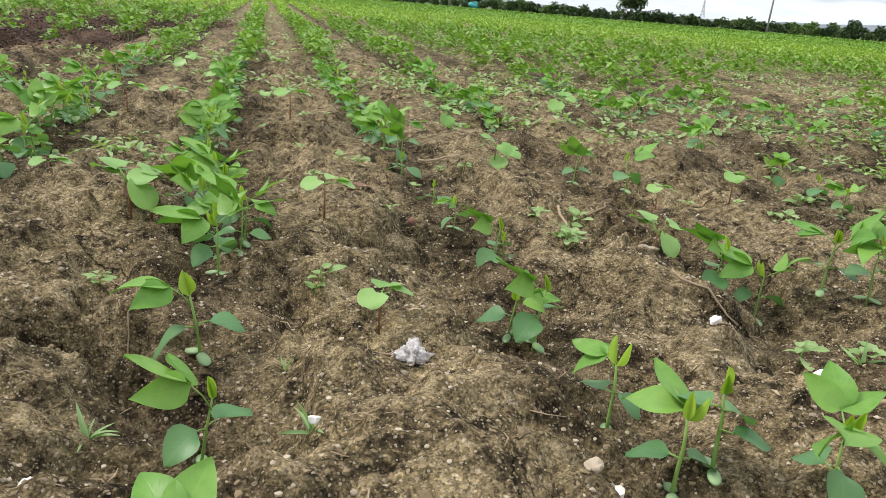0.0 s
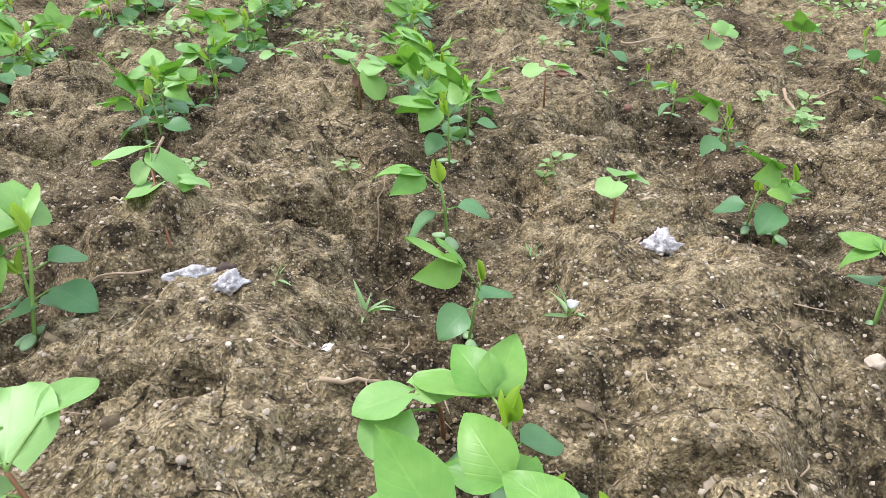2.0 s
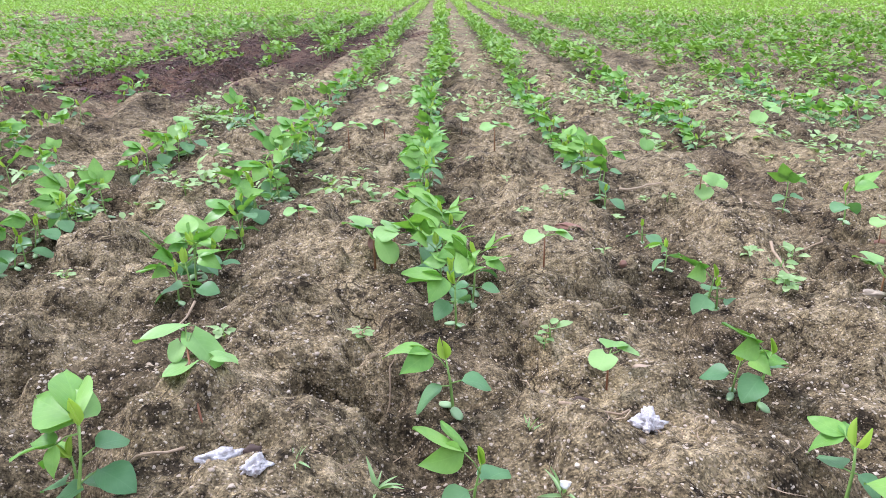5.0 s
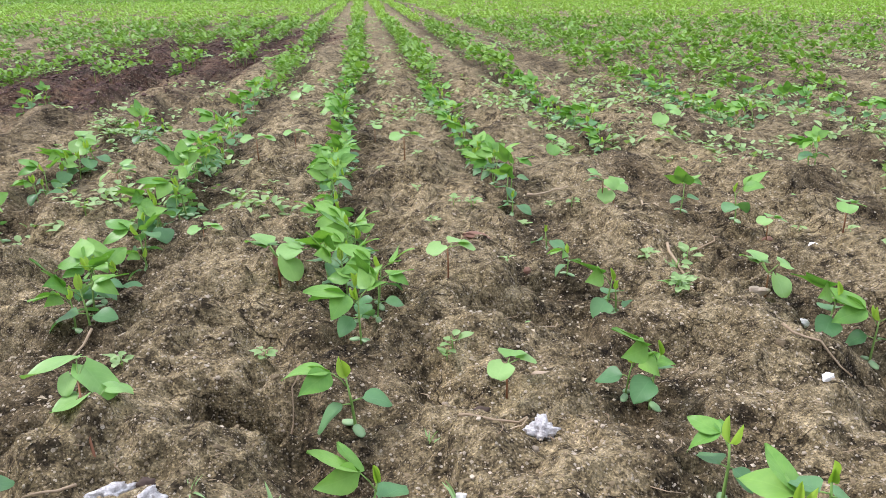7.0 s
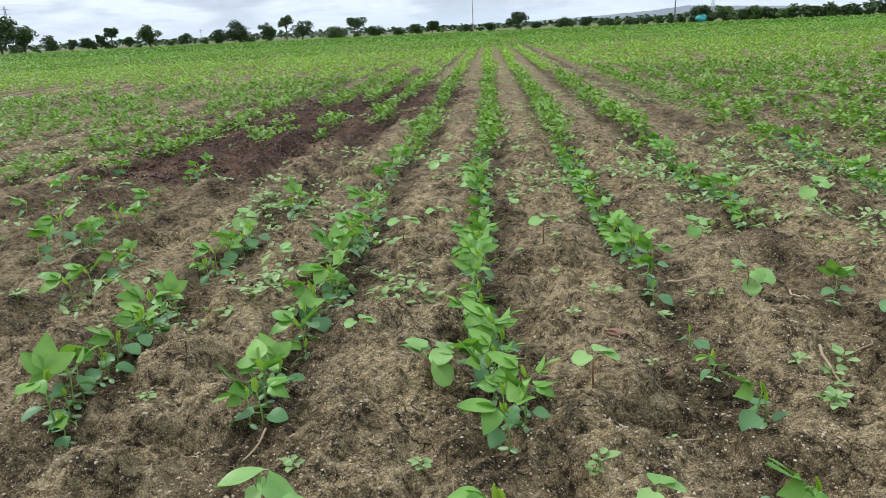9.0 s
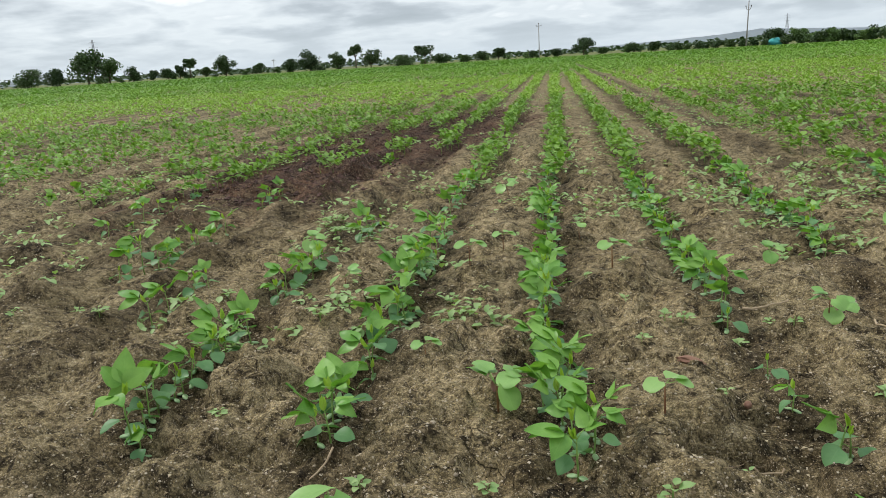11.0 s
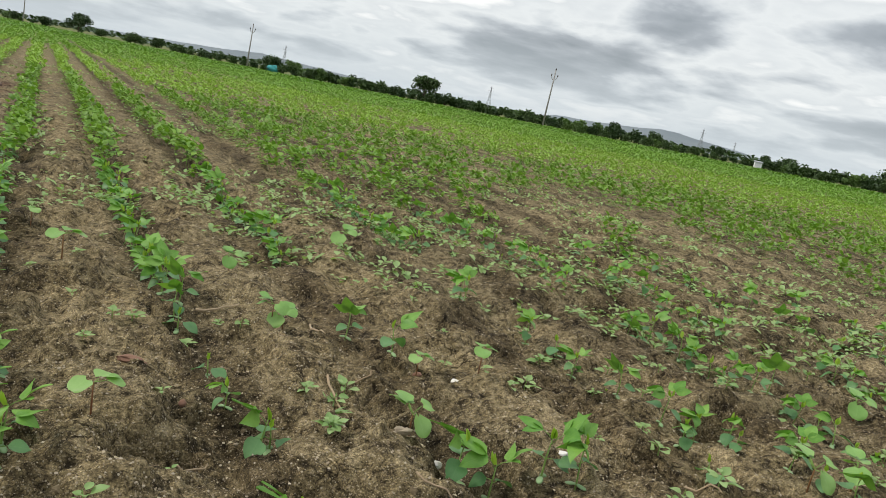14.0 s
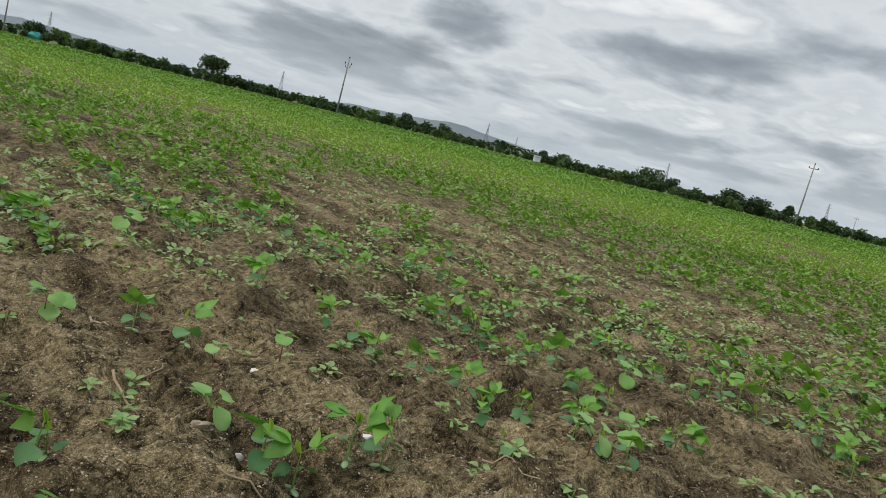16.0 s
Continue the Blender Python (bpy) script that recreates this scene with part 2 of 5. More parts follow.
FIELD_FAR = leaf_material("far_field_leaf", (0.088, 0.205, 0.025), (0.205, 0.365, 0.062), 0.5, False, 0.25)
CROWN = leaf_material("tree_leaf", (0.018, 0.045, 0.012), (0.06, 0.105, 0.03), 0.6, False, 0.15)
PALE_CROWN = leaf_material("pale_tree_leaf", (0.05, 0.10, 0.025), (0.10, 0.17, 0.045), 0.6, False, 0.15)
STEM = solid_material("green_stem", (0.13, 0.24, 0.05), (0.20, 0.32, 0.08), 60, 0.55, 0.1)
RED_STEM = solid_material("red_stem", (0.16, 0.055, 0.03), (0.22, 0.12, 0.05), 60, 0.55, 0.1)
PEBBLE = solid_material("pebble", (0.19, 0.145, 0.095), (0.47, 0.395, 0.295), 90, 0.85, 0.5)
GRIT = solid_material("pale_grit", (0.19, 0.15, 0.10), (0.50, 0.43, 0.33), 200, 0.9, 0.3)
DRY = leaf_material("dry_leaf_bit", (0.22, 0.165, 0.10), (0.47, 0.39, 0.27), 0.8, False, 0.1)
CLOD = solid_material("clod", (0.075, 0.056, 0.032), (0.27, 0.205, 0.12), 150, 0.95, 0.9, 0.004)
PURPLE = solid_material("purplish_clod", (0.045, 0.028, 0.024), (0.14, 0.085, 0.072), 70, 0.95, 0.7, 0.004)
LINT = solid_material("white_lint", (0.30, 0.26, 0.24), (0.84, 0.82, 0.80), 190, 0.95, 1.0, 0.008, False)
WHITE = solid_material("white_stone", (0.55, 0.52, 0.47), (0.80, 0.78, 0.74), 110, 0.9, 0.6, 0.003)
BRICK = solid_material("red_shard", (0.16, 0.082, 0.058), (0.26, 0.15, 0.105), 90, 0.9, 0.6, 0.003)
STRAW = solid_material("straw", (0.22, 0.15, 0.09), (0.46, 0.36, 0.24), 150, 0.85, 0.4)
HUSK = solid_material("dark_husk", (0.03, 0.02, 0.016), (0.09, 0.06, 0.045), 90, 0.8, 0.5)
BARK = solid_material("bark", (0.05, 0.038, 0.028), (0.12, 0.095, 0.07), 6, 0.95, 0.6, 0.05)
POLE = solid_material("weathered_pole", (0.20, 0.19, 0.18), (0.33, 0.32, 0.30), 5, 0.85, 0.3, 0.01)
STEEL = solid_material("grey_steel", (0.22, 0.23, 0.25), (0.30, 0.31, 0.33), 3, 0.6, 0.1, 0.01)
TARP = solid_material("teal_tarpaulin", (0.02, 0.20, 0.20), (0.05, 0.34, 0.33), 4, 0.5, 0.4, 0.05, False)
SHEET = solid_material("white_sheet", (0.62, 0.64, 0.66), (0.78, 0.79, 0.80), 4, 0.6, 0.2, 0.02, False)
# the hills' grey-blue has the haze of distance mixed into the base colour
HILL = solid_material("far_hill", (0.14, 0.17, 0.19), (0.21, 0.235, 0.25), 0.012, 1.0, 0.0)


# ---- noise and ground height ----
def cast(ix, iy, seed):
    n = (ix.astype(np.int64) * 374761393 + iy.astype(np.int64) * 668265263 + seed * 1442695041) & 0x7FFFFFFF
    n = ((n ^ (n >> 13)) * 1274126177) & 0x7FFFFFFF
    return ((n ^ (n >> 16)) & 0xFFFF) / 65535.0


def swell(x, y, seed=0):
    ix, iy = np.floor(x), np.floor(y)
    fx, fy = x - ix, y - iy
    fx, fy = fx * fx * (3 - 2 * fx), fy * fy * (3 - 2 * fy)
    a, b = cast(ix, iy, seed), cast(ix + 1, iy, seed)
    c, d = cast(ix, iy + 1, seed), cast(ix + 1, iy + 1, seed)
    return (a + (b - a) * fx) * (1 - fy) + (c + (d - c) * fx) * fy - 0.5


def cells(x, y, seed=0):
    best = np.full(x.shape, 9.0)
    ix, iy = np.floor(x), np.floor(y)
    for i in (-1, 0, 1):
        for j in (-1, 0, 1):
            cx, cy = ix + i + cast(ix + i, iy + j, seed), iy + j + cast(ix + i, iy + j, seed + 7)
            best = np.minimum(best, np.hypot(x - cx, y - cy))
    return best


ROW_X = np.array([-2.70 - 0.52 * k for k in range(400, 0, -1)] + [-2.70, -2.15, -1.60, -1.25, -0.90, -0.475, 0.0, 0.45, 0.93, 1.62, 2.12, 2.62] + [2.62 + 0.52 * k for k in range(1, 420)])
HOLLOWS = [(0.29, 1.31, 0.08, 0.05, 0.065), (-0.14, 0.97, 0.085, 0.05, 0.06), (-0.28, 0.60, 0.035, 0.02, 0.03), (-0.21, 0.59, 0.03, 0.018, 0.025),
           (0.18, 0.48, 0.09, 0.025, 0.035), (-0.43, 0.95, 0.06, 0.035, 0.035), (0.16, 1.73, 0.09, 0.025, 0.03), (-0.63, 1.25, 0.08, 0.03, 0.025),
           (-0.23, 1.22, 0.028, 0.02, 0.022), (-0.64, 1.02, 0.06, 0.03, 0.03), (1.3, 1.35, 0.07, 0.05, 0.03), (1.75, 1.3, 0.1, 0.04, 0.03), (-0.12, 1.75, 0.07, 0.05, 0.03), (0.125, 0.445, 0.04, 0.03, 0.04)]


MOUNDS = [(-0.20, 0.66, 0.10, 0.13, 0.062), (0.137, 0.744, 0.06, 0.06, -0.045), (0.16, 0.94, 0.05, 0.05, -0.020), (0.31, 1.03, 0.05, 0.05, 0.018), (0.38, 1.18, 0.07, 0.07, 0.034), (0.20, 0.47, 0.06, 0.06, 0.020), (0.377, 1.572, 0.08, 0.08, -0.028),
          (-0.42, 0.69, 0.05, 0.07, 0.026), (-0.45, 0.61, 0.05, 0.05, 0.032), (0.45, 0.72, 0.05, 0.05, 0.040), (-0.30, 0.836, 0.05, 0.05, -0.026)]


def height(x, y):
    x, y = np.asarray(x, float), np.asarray(y, float)
    r = np.hypot(x, y)
    wob = 0.03 * swell(x * 0 + 3.3, y * 0.9, 5) + 0.05 * swell(x * 2.2, y * 2.6, 11)
    at = x + wob
    k = np.clip(np.searchsorted(ROW_X, at), 1, len(ROW_X) - 1)
    d = np.minimum(np.abs(at - ROW_X[k - 1]), np.abs(at - ROW_X[k]))
    deep = np.where(x > 0.75, 0.62, 1.0) * (0.8 + 0.5 * swell(x * 1.5, y * 1.1, 3))
    near = np.clip(1.4 - r / 12, 0.0, 1.0)
    z = 0.044 * deep - 0.070 * deep * np.exp(-(d / 0.115) ** 2)
    z = z * np.clip(1.2 - r / 60, 0.15, 1)
    z += near * (0.042 * swell(x * 5.5, y * 5.5, 21) + 0.026 * swell(x * 13, y * 13, 22) + 0.013 * swell(x * 34, y * 34, 23))
    # broken crust: shelves with a steep edge, and small pits
    z += near * (0.020 * np.tanh(11 * swell(x * 5.5 + 3 + 0.5 * swell(x * 17, y * 17, 28), y * 6.5, 25)) + 0.011 * np.tanh(12 * swell(x * 14, y * 16 + 5, 26)))
    z -= near * 0.034 * np.clip(swell(x * 8.5, y * 9.5, 29) + 0.35 * swell(x * 29, y * 29, 30) - 0.26, 0, 1) * 4
    close = np.clip(1.5 - r / 3.2, 0.0, 1.0)
    z += close * (0.011 * swell(x * 62, y * 62, 24) + 0.005 * swell(x * 110, y * 110, 31) + 0.012 * (0.4 - cells(x * 26, y * 26, 32)) * np.clip(2 + 8 * swell(x * 4, y * 4, 33), 0, 1))
    for mx, my, a, b, up in MOUNDS:
        z += up * np.exp(-((x - mx) / a) ** 2 - ((y - my) / b) ** 2)
    z += 0.016 * np.exp(-((x + 0.22) / 0.3) ** 2 - ((y - 0.8) / 0.5) ** 2) - 0.034 * np.exp(-((x - 0.80) / 0.28) ** 2 - ((y - 1.45) / 0.4) ** 2)
    for hx, hy, a, b, dep in HOLLOWS:
        q = ((x - hx) / a) ** 2 + ((y - hy) / b) ** 2 + 1.2 * swell(x * 30, y * 30, 41)
        z -= 2.0 * dep * np.exp(-np.clip(q, 0, 40) ** 2.2)
    return z


def graded(lo, hi, step, reach_lo, reach_hi):
    """Steps that are even from lo to hi, widen gently over the next metres and fast beyond."""
    def spread(v, reach, way):
        s, out = step, []
        while way * (reach - v) > 0:
            s *= 1.035 if s < 0.03 else 1.02 if s < 0.08 else 1.1
            v += way * s
            out.append(v)
        return out
    mid = list(np.arange(lo, hi, step))
    return np.array(spread(lo, reach_lo, -1)[::-1] + mid + spread(mid[-1], reach_hi, 1))


def sheet_mesh(name, verts, faces):
    """A mesh from numpy arrays: faces all of one size."""
    me = bpy.data.meshes.new(name)
    n, k = faces.shape
    me.vertices.add(len(verts))
    me.vertices.foreach_set("co", np.asarray(verts, np.float32).ravel())
    me.loops.add(n * k)
    me.loops.foreach_set("vertex_index", faces.astype(np.int32).ravel())
    me.polygons.add(n)
    me.polygons.foreach_set("loop_start", np.arange(0, n * k, k, dtype=np.int32))
    me.polygons.foreach_set("loop_total", np.full(n, k, np.int32))
    me.polygons.foreach_set("use_smooth", np.ones(n, bool))
    me.update(calc_edges=True)
    return me


gx = graded(-0.75, 1.2, 0.0068, -4500, 4500)
gy = graded(0.34, 1.6, 0.0068, -60, 4800)
GX, GY = np.meshgrid(gx, gy)
GZ = height(GX, GY)
nx, ny = len(gx), len(gy)
idx = np.arange(nx * ny).reshape(ny, nx)
quads = np.stack([idx[:-1, :-1], idx[:-1, 1:], idx[1:, 1:], idx[1:, :-1]], -1).reshape(-1, 4)
ground = new("ground", sheet_mesh("ground", np.stack([GX, GY, GZ], -1).reshape(-1, 3), quads))
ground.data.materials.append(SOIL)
tagged(ground, "brown crumbly farm soil drawn into furrows and low ridges", "ground", kind="structure")


# ---- mesh helpers ----
def mesh_of(name, verts, faces, mat, uvs=None):
    me = bpy.data.meshes.new(name)
    me.from_pydata([tuple(v) for v in verts], [], faces)
    if uvs is not None:
        layer = me.uv_layers.new(name="UVMap")
        for loop in me.loops:
            layer.data[loop.index].uv = uvs[loop.vertex_index]
    for p in me.polygons:
        p.use_smooth = True
    me.materials.append(mat)
    me.update()
    return me


def tube_data(points, radii, sides=6):
    pts = [Vector(p) for p in points]
    verts, faces = [], []
    for i, p in enumerate(pts):
        way = (pts[min(i + 1, len(pts) - 1)] - pts[max(i - 1, 0)]).normalized()
        a = way.cross(Vector((0.31, 0.87, 0.12))).normalized()
        b = way.cross(a)
        for k in range(sides):
            t = 2 * math.pi * k / sides
            verts.append(p + radii[i] * (math.cos(t) * a + math.sin(t) * b))
    for i in range(len(pts) - 1):
        for k in range(sides):
            q = (k + 1) % sides
            faces.append((i * sides + k, i * sides + q, (i + 1) * sides + q, (i + 1) * sides + k))
    faces.append(tuple(range(sides - 1, -1, -1)))
    faces.append(tuple((len(pts) - 1) * sides + k for k in range(sides)))
    return verts, faces


def tube(name, points, radii, mat, sides=6):
    return mesh_of(name, *tube_data(points, radii, sides), mat)


def joined(name, pieces, mat):
    verts, faces = [], []
    for v, f in pieces:
        o = len(verts)
        verts += v
        faces += [tuple(i + o for i in q) for q in f]
    return mesh_of(name, verts, faces, mat)


def leaf_mesh(name, mat, length, width, shape="ovate", fold=0.3, droop=0.5, ripple=0.06, seed=0, cuts=8):
    """A leaf that grows from the origin along x, with a folded midrib, a drooping blade and an uneven rim."""
    rng = random.Random(seed)
    verts, uvs, faces = [], [], []
    across = (-1, -0.82, -0.45, 0, 0.45, 0.82, 1) if shape == "kidney" else (-1, -0.55, 0, 0.55, 1)
    wide = len(across)
    x = z = 0.0
    ph = rng.uniform(0, 6)
    for i in range(cuts):
        s = i / (cuts - 1)
        if shape == "ovate":
            half = math.sin(math.pi * min(1, s ** 0.78)) ** 0.72 * (1 - 0.12 * s)
        elif shape == "pointed":
            half = math.sin(math.pi * min(1, s ** 0.70)) ** 0.80 * (1 - 0.22 * s)
        elif shape == "kidney":
            half = (max(0, 1 - (1.75 * s - 0.75) ** 2) ** 0.42 if s < 1 else 0.3) * (0.45 + 0.55 * min(1, s * 4))
        else:
            half = (1 - s) ** 0.7 * (0.5 + 0.5 * min(1, s * 5))
        half = max(half, 0.03) * width / 2
        turn = -droop * s
        if i:
            x += math.cos(turn) * length / (cuts - 1)
            z += math.sin(turn) * length / (cuts - 1)
        for u in across:
            back = -0.16 * length * abs(u) ** 1.5 * (1 - s) ** 2 if shape == "kidney" else 0.0
            wav = ripple * length * math.sin(5 * s + ph + 2.2 * u) * abs(u)
            verts.append((x + back, u * half, z + fold * half * abs(u) + wav))
            uvs.append((0.5 + 0.5 * u, s))
    for i in range(cuts - 1):
        for k in range(wide - 1):
            a = i * wide + k
            faces.append((a, a + wide, a + wide + 1, a + 1))
    return mesh_of(name, verts, faces, mat, uvs)


def pebble_data(size, seed, squash=0.7):
    rng = random.Random(seed)
    bm = bmesh.new()
    bmesh.ops.create_icosphere(bm, subdivisions=1, radius=1)
    sx, sy = rng.uniform(0.75, 1.25), rng.uniform(0.7, 1.0)
    verts = []
    bm.verts.ensure_lookup_table()
    for v in bm.verts:
        j = rng.uniform(0.82, 1.15)
        verts.append(Vector((v.co.x * sx, v.co.y * sy, v.co.z * squash)) * j * size)
    faces = [tuple(v.index for v in f.verts) for f in bm.faces]
    bm.free()
    return verts, faces


def lump_mesh(name, mat, size, seed, squash=0.6, rough=0.35, level=3, chips=0):
    rng = random.Random(seed)
    bm = bmesh.new()
    bmesh.ops.create_icosphere(bm, subdivisions=level, radius=1)
    off = Vector((rng.uniform(0, 50), rng.uniform(0, 50), rng.uniform(0, 50)))
    for v in bm.verts:
        n = noise.noise(v.co * 1.6 + off) * rough + noise.noise(v.co * 4.5 + off) * rough * 0.5
        v.co = Vector((v.co.x * size[0], v.co.y * size[1], v.co.z * size[2] * 1.0)) * (1 + n)
    for k in range(chips):
        d = Vector((rng.gauss(0, 1), rng.gauss(0, 1), rng.gauss(0, 1))).normalized()
        flat = Vector((d.x / size[0], d.y / size[1], d.z / size[2])).normalized()
        cut = max(v.co.dot(flat) for v in bm.verts) * rng.uniform(0.55, 0.8)
        for v in bm.verts:
            over = v.co.dot(flat) - cut
            if over > 0:
                v.co -= flat * over * 0.96
    me = bpy.data.meshes.new(name)
    bm.to_mesh(me)
    bm.free()
    for p in me.polygons:
        p.use_smooth = not chips
    me.materials.append(mat)
    return me


def part(name, me, parent, m=None, label=""):
    ob = new(name, me)
    ob.parent = parent
    if m is not None:
        ob.matrix_basis = m
    if label:
        ob["label"] = label
    return ob


def aim(p, az, el, roll=0.0, size=1.0):
    """A pose at p whose x axis points to azimuth az and elevation el, in degrees."""
    return Matrix.Translation(p) @ Matrix.Rotation(radians(az), 4, "Z") @ Matrix.Rotation(radians(-el), 4, "Y") @ Matrix.Rotation(radians(roll), 4, "X") @ Matrix.Scale(size, 4)


# ---- leaves shared by the plants ----
LEAFLETS = [leaf_mesh("leaflet", YOUNG, 0.056, 0.0375, "pointed", 0.16, d, 0.04, k, 9) for k, d in enumerate((0.35, 0.6, 0.1, 0.85))]
FIRST = [leaf_mesh("first_leaf", OLD, 0.043, 0.041, "ovate", 0.12, d, 0.06, 10 + k) for k, d in enumerate((0.4, 0.7, 0.15))]
FOLDED = leaf_mesh("folded_leaf", SHOOT, 0.027, 0.010, "ovate", 1.4, -0.2, 0.02, 20)
SEED_LEAF = lump_mesh("seed_leaf", SEEDY, (0.0118, 0.0068, 0.0030), 5, rough=0.1, level=2)
KIDNEYS = [leaf_mesh("round_leaf", COTTON, 0.036, 0.046, "kidney", 0.10, d, 0.07, 30 + k, 11) for k, d in enumerate((0.35, 0.7, 0.1))]
WEED_LEAVES = [leaf_mesh("weed_leaf", WEED, 0.020, 0.0145, "ovate", 0.18, d, 0.06, 40 + k, 6) for k, d in enumerate((0.3, 0.7))]
BLADES = [leaf_mesh("blade", GRASSY, 0.045, 0.0085, "blade", 0.5, d, 0.02, 50 + k) for k, d in enumerate((0.6, 1.2, 0.3))]


def soybean(seed, tall, leaves=1, label="young soybean plant with bright green three-part leaves in soil"):
    """A seedling: stem, seed leaves, a pair of first leaves, one or two three-part leaves and a folded shoot. Its large leaf points to -x."""
    rng = random.Random(seed)
    root = tagged(new("soybean_plant"), label, "plant", "soybean plants in rows")
    lean = rng.uniform(-0.012, 0.012)
    pts = [(0, 0, -0.012), (0, 0, tall * 0.2), (lean * 0.4, lean * 0.5, tall * 0.6), (lean, lean * 0.5, tall)]
    stem = [tube_data(pts, (0.0021, 0.0020, 0.0016, 0.0010))]
    turn = rng.uniform(60, 120)
    for k in (0, 180):
        part("seed_leaf", SEED_LEAF, root, aim((0, 0, tall * 0.17), turn + k + rng.uniform(-15, 15), -12) @ Matrix.Translation((0.012, 0, 0)))
    turn += rng.uniform(60, 110)
    for k in (0, 180):
        z, az = tall * rng.uniform(0.50, 0.62), turn + k + rng.uniform(-20, 20)
        p = Vector((lean * 0.4, lean * 0.5, z))
        q = p + Vector((0.012 * math.cos(radians(az)), 0.012 * math.sin(radians(az)), 0.003))
        stem.append(tube_data([p, q], (0.0010, 0.0008), 5))
        part("first_leaf", rng.choice(FIRST), root, aim(q, az + rng.uniform(-10, 10), rng.uniform(-28, 12), rng.uniform(-18, 18), rng.uniform(0.85, 1.15)), "rounded dull green leaf")
    part("stem", joined("stem", stem, STEM), root)
    for j in range(leaves):
        az, size = (180 + rng.uniform(-18, 18), rng.uniform(0.9, 1.15)) if j == 0 else (rng.uniform(-80, 80), rng.uniform(0.65, 0.9))
        reach = 0.030 * size
        m = aim((lean * 0.9, lean * 0.45, tall * (0.84 + 0.1 * j)), az, rng.uniform(28, 58))
        stalk = part("leaf_stalk", tube("leaf_stalk", [(0, 0, 0), (reach * 0.5, 0, 0.002), (reach, 0, 0)], (0.0010, 0.0009, 0.0008), STEM, 5), root, m)
        tip = rng.uniform(-34, 12)
        for k, (dz, s) in enumerate(((0, 1.1), (56, 0.95), (-56, 0.95))):
            part("leaflet", rng.choice(LEAFLETS), stalk, aim((reach, 0, 0), dz + rng.uniform(-10, 10), tip + rng.uniform(-12, 12), rng.uniform(-25, 25), size * s))
    for k in range(2):
        part("shoot", FOLDED, root, aim((lean, lean * 0.5, tall * 0.97), rng.uniform(0, 360), rng.uniform(62, 84), rng.uniform(0, 360), rng.uniform(0.8, 1.15)), "folded yellow-green young leaf")
    return root


def cotton(seed, tall, true_leaves=1):
    rng = random.Random(seed)
    root = tagged(new("broadleaf_seedling"), "seedling with reddish stem and broad rounded pale green leaves", "plant", "broadleaf seedlings between rows")
    lean = rng.uniform(-0.02, 0.02)
    part("stem", tube("stem", [(0, 0, -0.012), (lean * 0.3, 0, tall * 0.5), (lean, 0, tall)], (0.0019, 0.0016, 0.0012), RED_STEM), root, None, "thin reddish stem")
    turn = rng.uniform(0, 60)
    for k in range(2 + true_leaves):
        m = aim((lean, 0, tall * (0.97 if k < 2 else 1.0)), turn + (180 * k if k < 2 else rng.uniform(0, 360)), rng.uniform(5, 40))
        reach = rng.uniform(0.012, 0.022)
        stalk = part("leaf_stalk", tube("leaf_stalk", [(0, 0, 0), (reach, 0, 0)], (0.0010, 0.0008), STEM, 5), root, m)
        part("leaf", rng.choice(KIDNEYS), stalk, aim((reach + 0.004, 0, 0), rng.uniform(-10, 10), rng.uniform(-52, -4), rng.uniform(-20, 20), rng.uniform(0.85, 1.1) * (1 if k < 2 else 0.75)))
    return root


def leaf_to(name, me, long, parent, p, q, roll=0.0, label=""):
    """A leaf of natural length long, laid from p to q."""
    v = Vector(q) - Vector(p)
    return part(name, me, parent, aim(p, math.degrees(math.atan2(v.y, v.x)), math.degrees(math.atan2(v.z, math.hypot(v.x, v.y))), roll, v.length / long), label)


def grown_soybean(x, y, top, whorls, pairs, shoots=1, seed=0, label="leafy young soybean plant at the near end of a row"):
    """A plant with its leaves set one by one, all relative to the foot of its stem. whorls: (end of the stalk, tips of its leaflets with their roll);
    pairs: (foot, tip, roll) of first leaves."""
    rng = random.Random(seed)
    root = tagged(new("soybean_plant"), label, "plant", "soybean plants in rows")
    root.location = (x, y, float(height(x, y)) - 0.004)
    t = Vector(top)
    stem = [tube_data([(0, 0, -0.012), t * 0.35, t * 0.7 + Vector((0.002, 0, 0)), t], (0.0024, 0.0022, 0.0018, 0.0012), 7)]
    for k, (p, q, roll) in enumerate(pairs):
        stem.append(tube_data([t * min(0.9, Vector(p).z / t.z), p], (0.0011, 0.0009), 5))
        leaf_to("first_leaf", FIRST[k % 3], 0.043, root, p, q, roll, "rounded dull green leaf")
    part("stem", joined("stem", stem, STEM), root)
    for k in (0, 180):
        part("seed_leaf", SEED_LEAF, root, aim(t * 0.16, 70 + k + rng.uniform(-25, 25), -8) @ Matrix.Translation((0.012, 0, 0)))
    for k, (end, tips) in enumerate(whorls):
        e = Vector(end)
        stalk = part("leaf_stalk", tube("leaf_stalk", [t * 0.93, (t * 0.93 + e) / 2 + Vector((0, 0, 0.003)), e], (0.0013, 0.0011, 0.0009), STEM, 6), root)
        for j, (tip, roll) in enumerate(tips):
            leaf_to("leaflet", LEAFLETS[(j + k + seed) % 4], 0.054, stalk, e, tip, roll)
    for k in range(shoots * 2):
        part("shoot", FOLDED, root, aim(t, rng.uniform(0, 360), rng.uniform(66, 84), rng.uniform(0, 360), rng.uniform(0.9, 1.3)), "folded yellow-green young leaf")
    return root


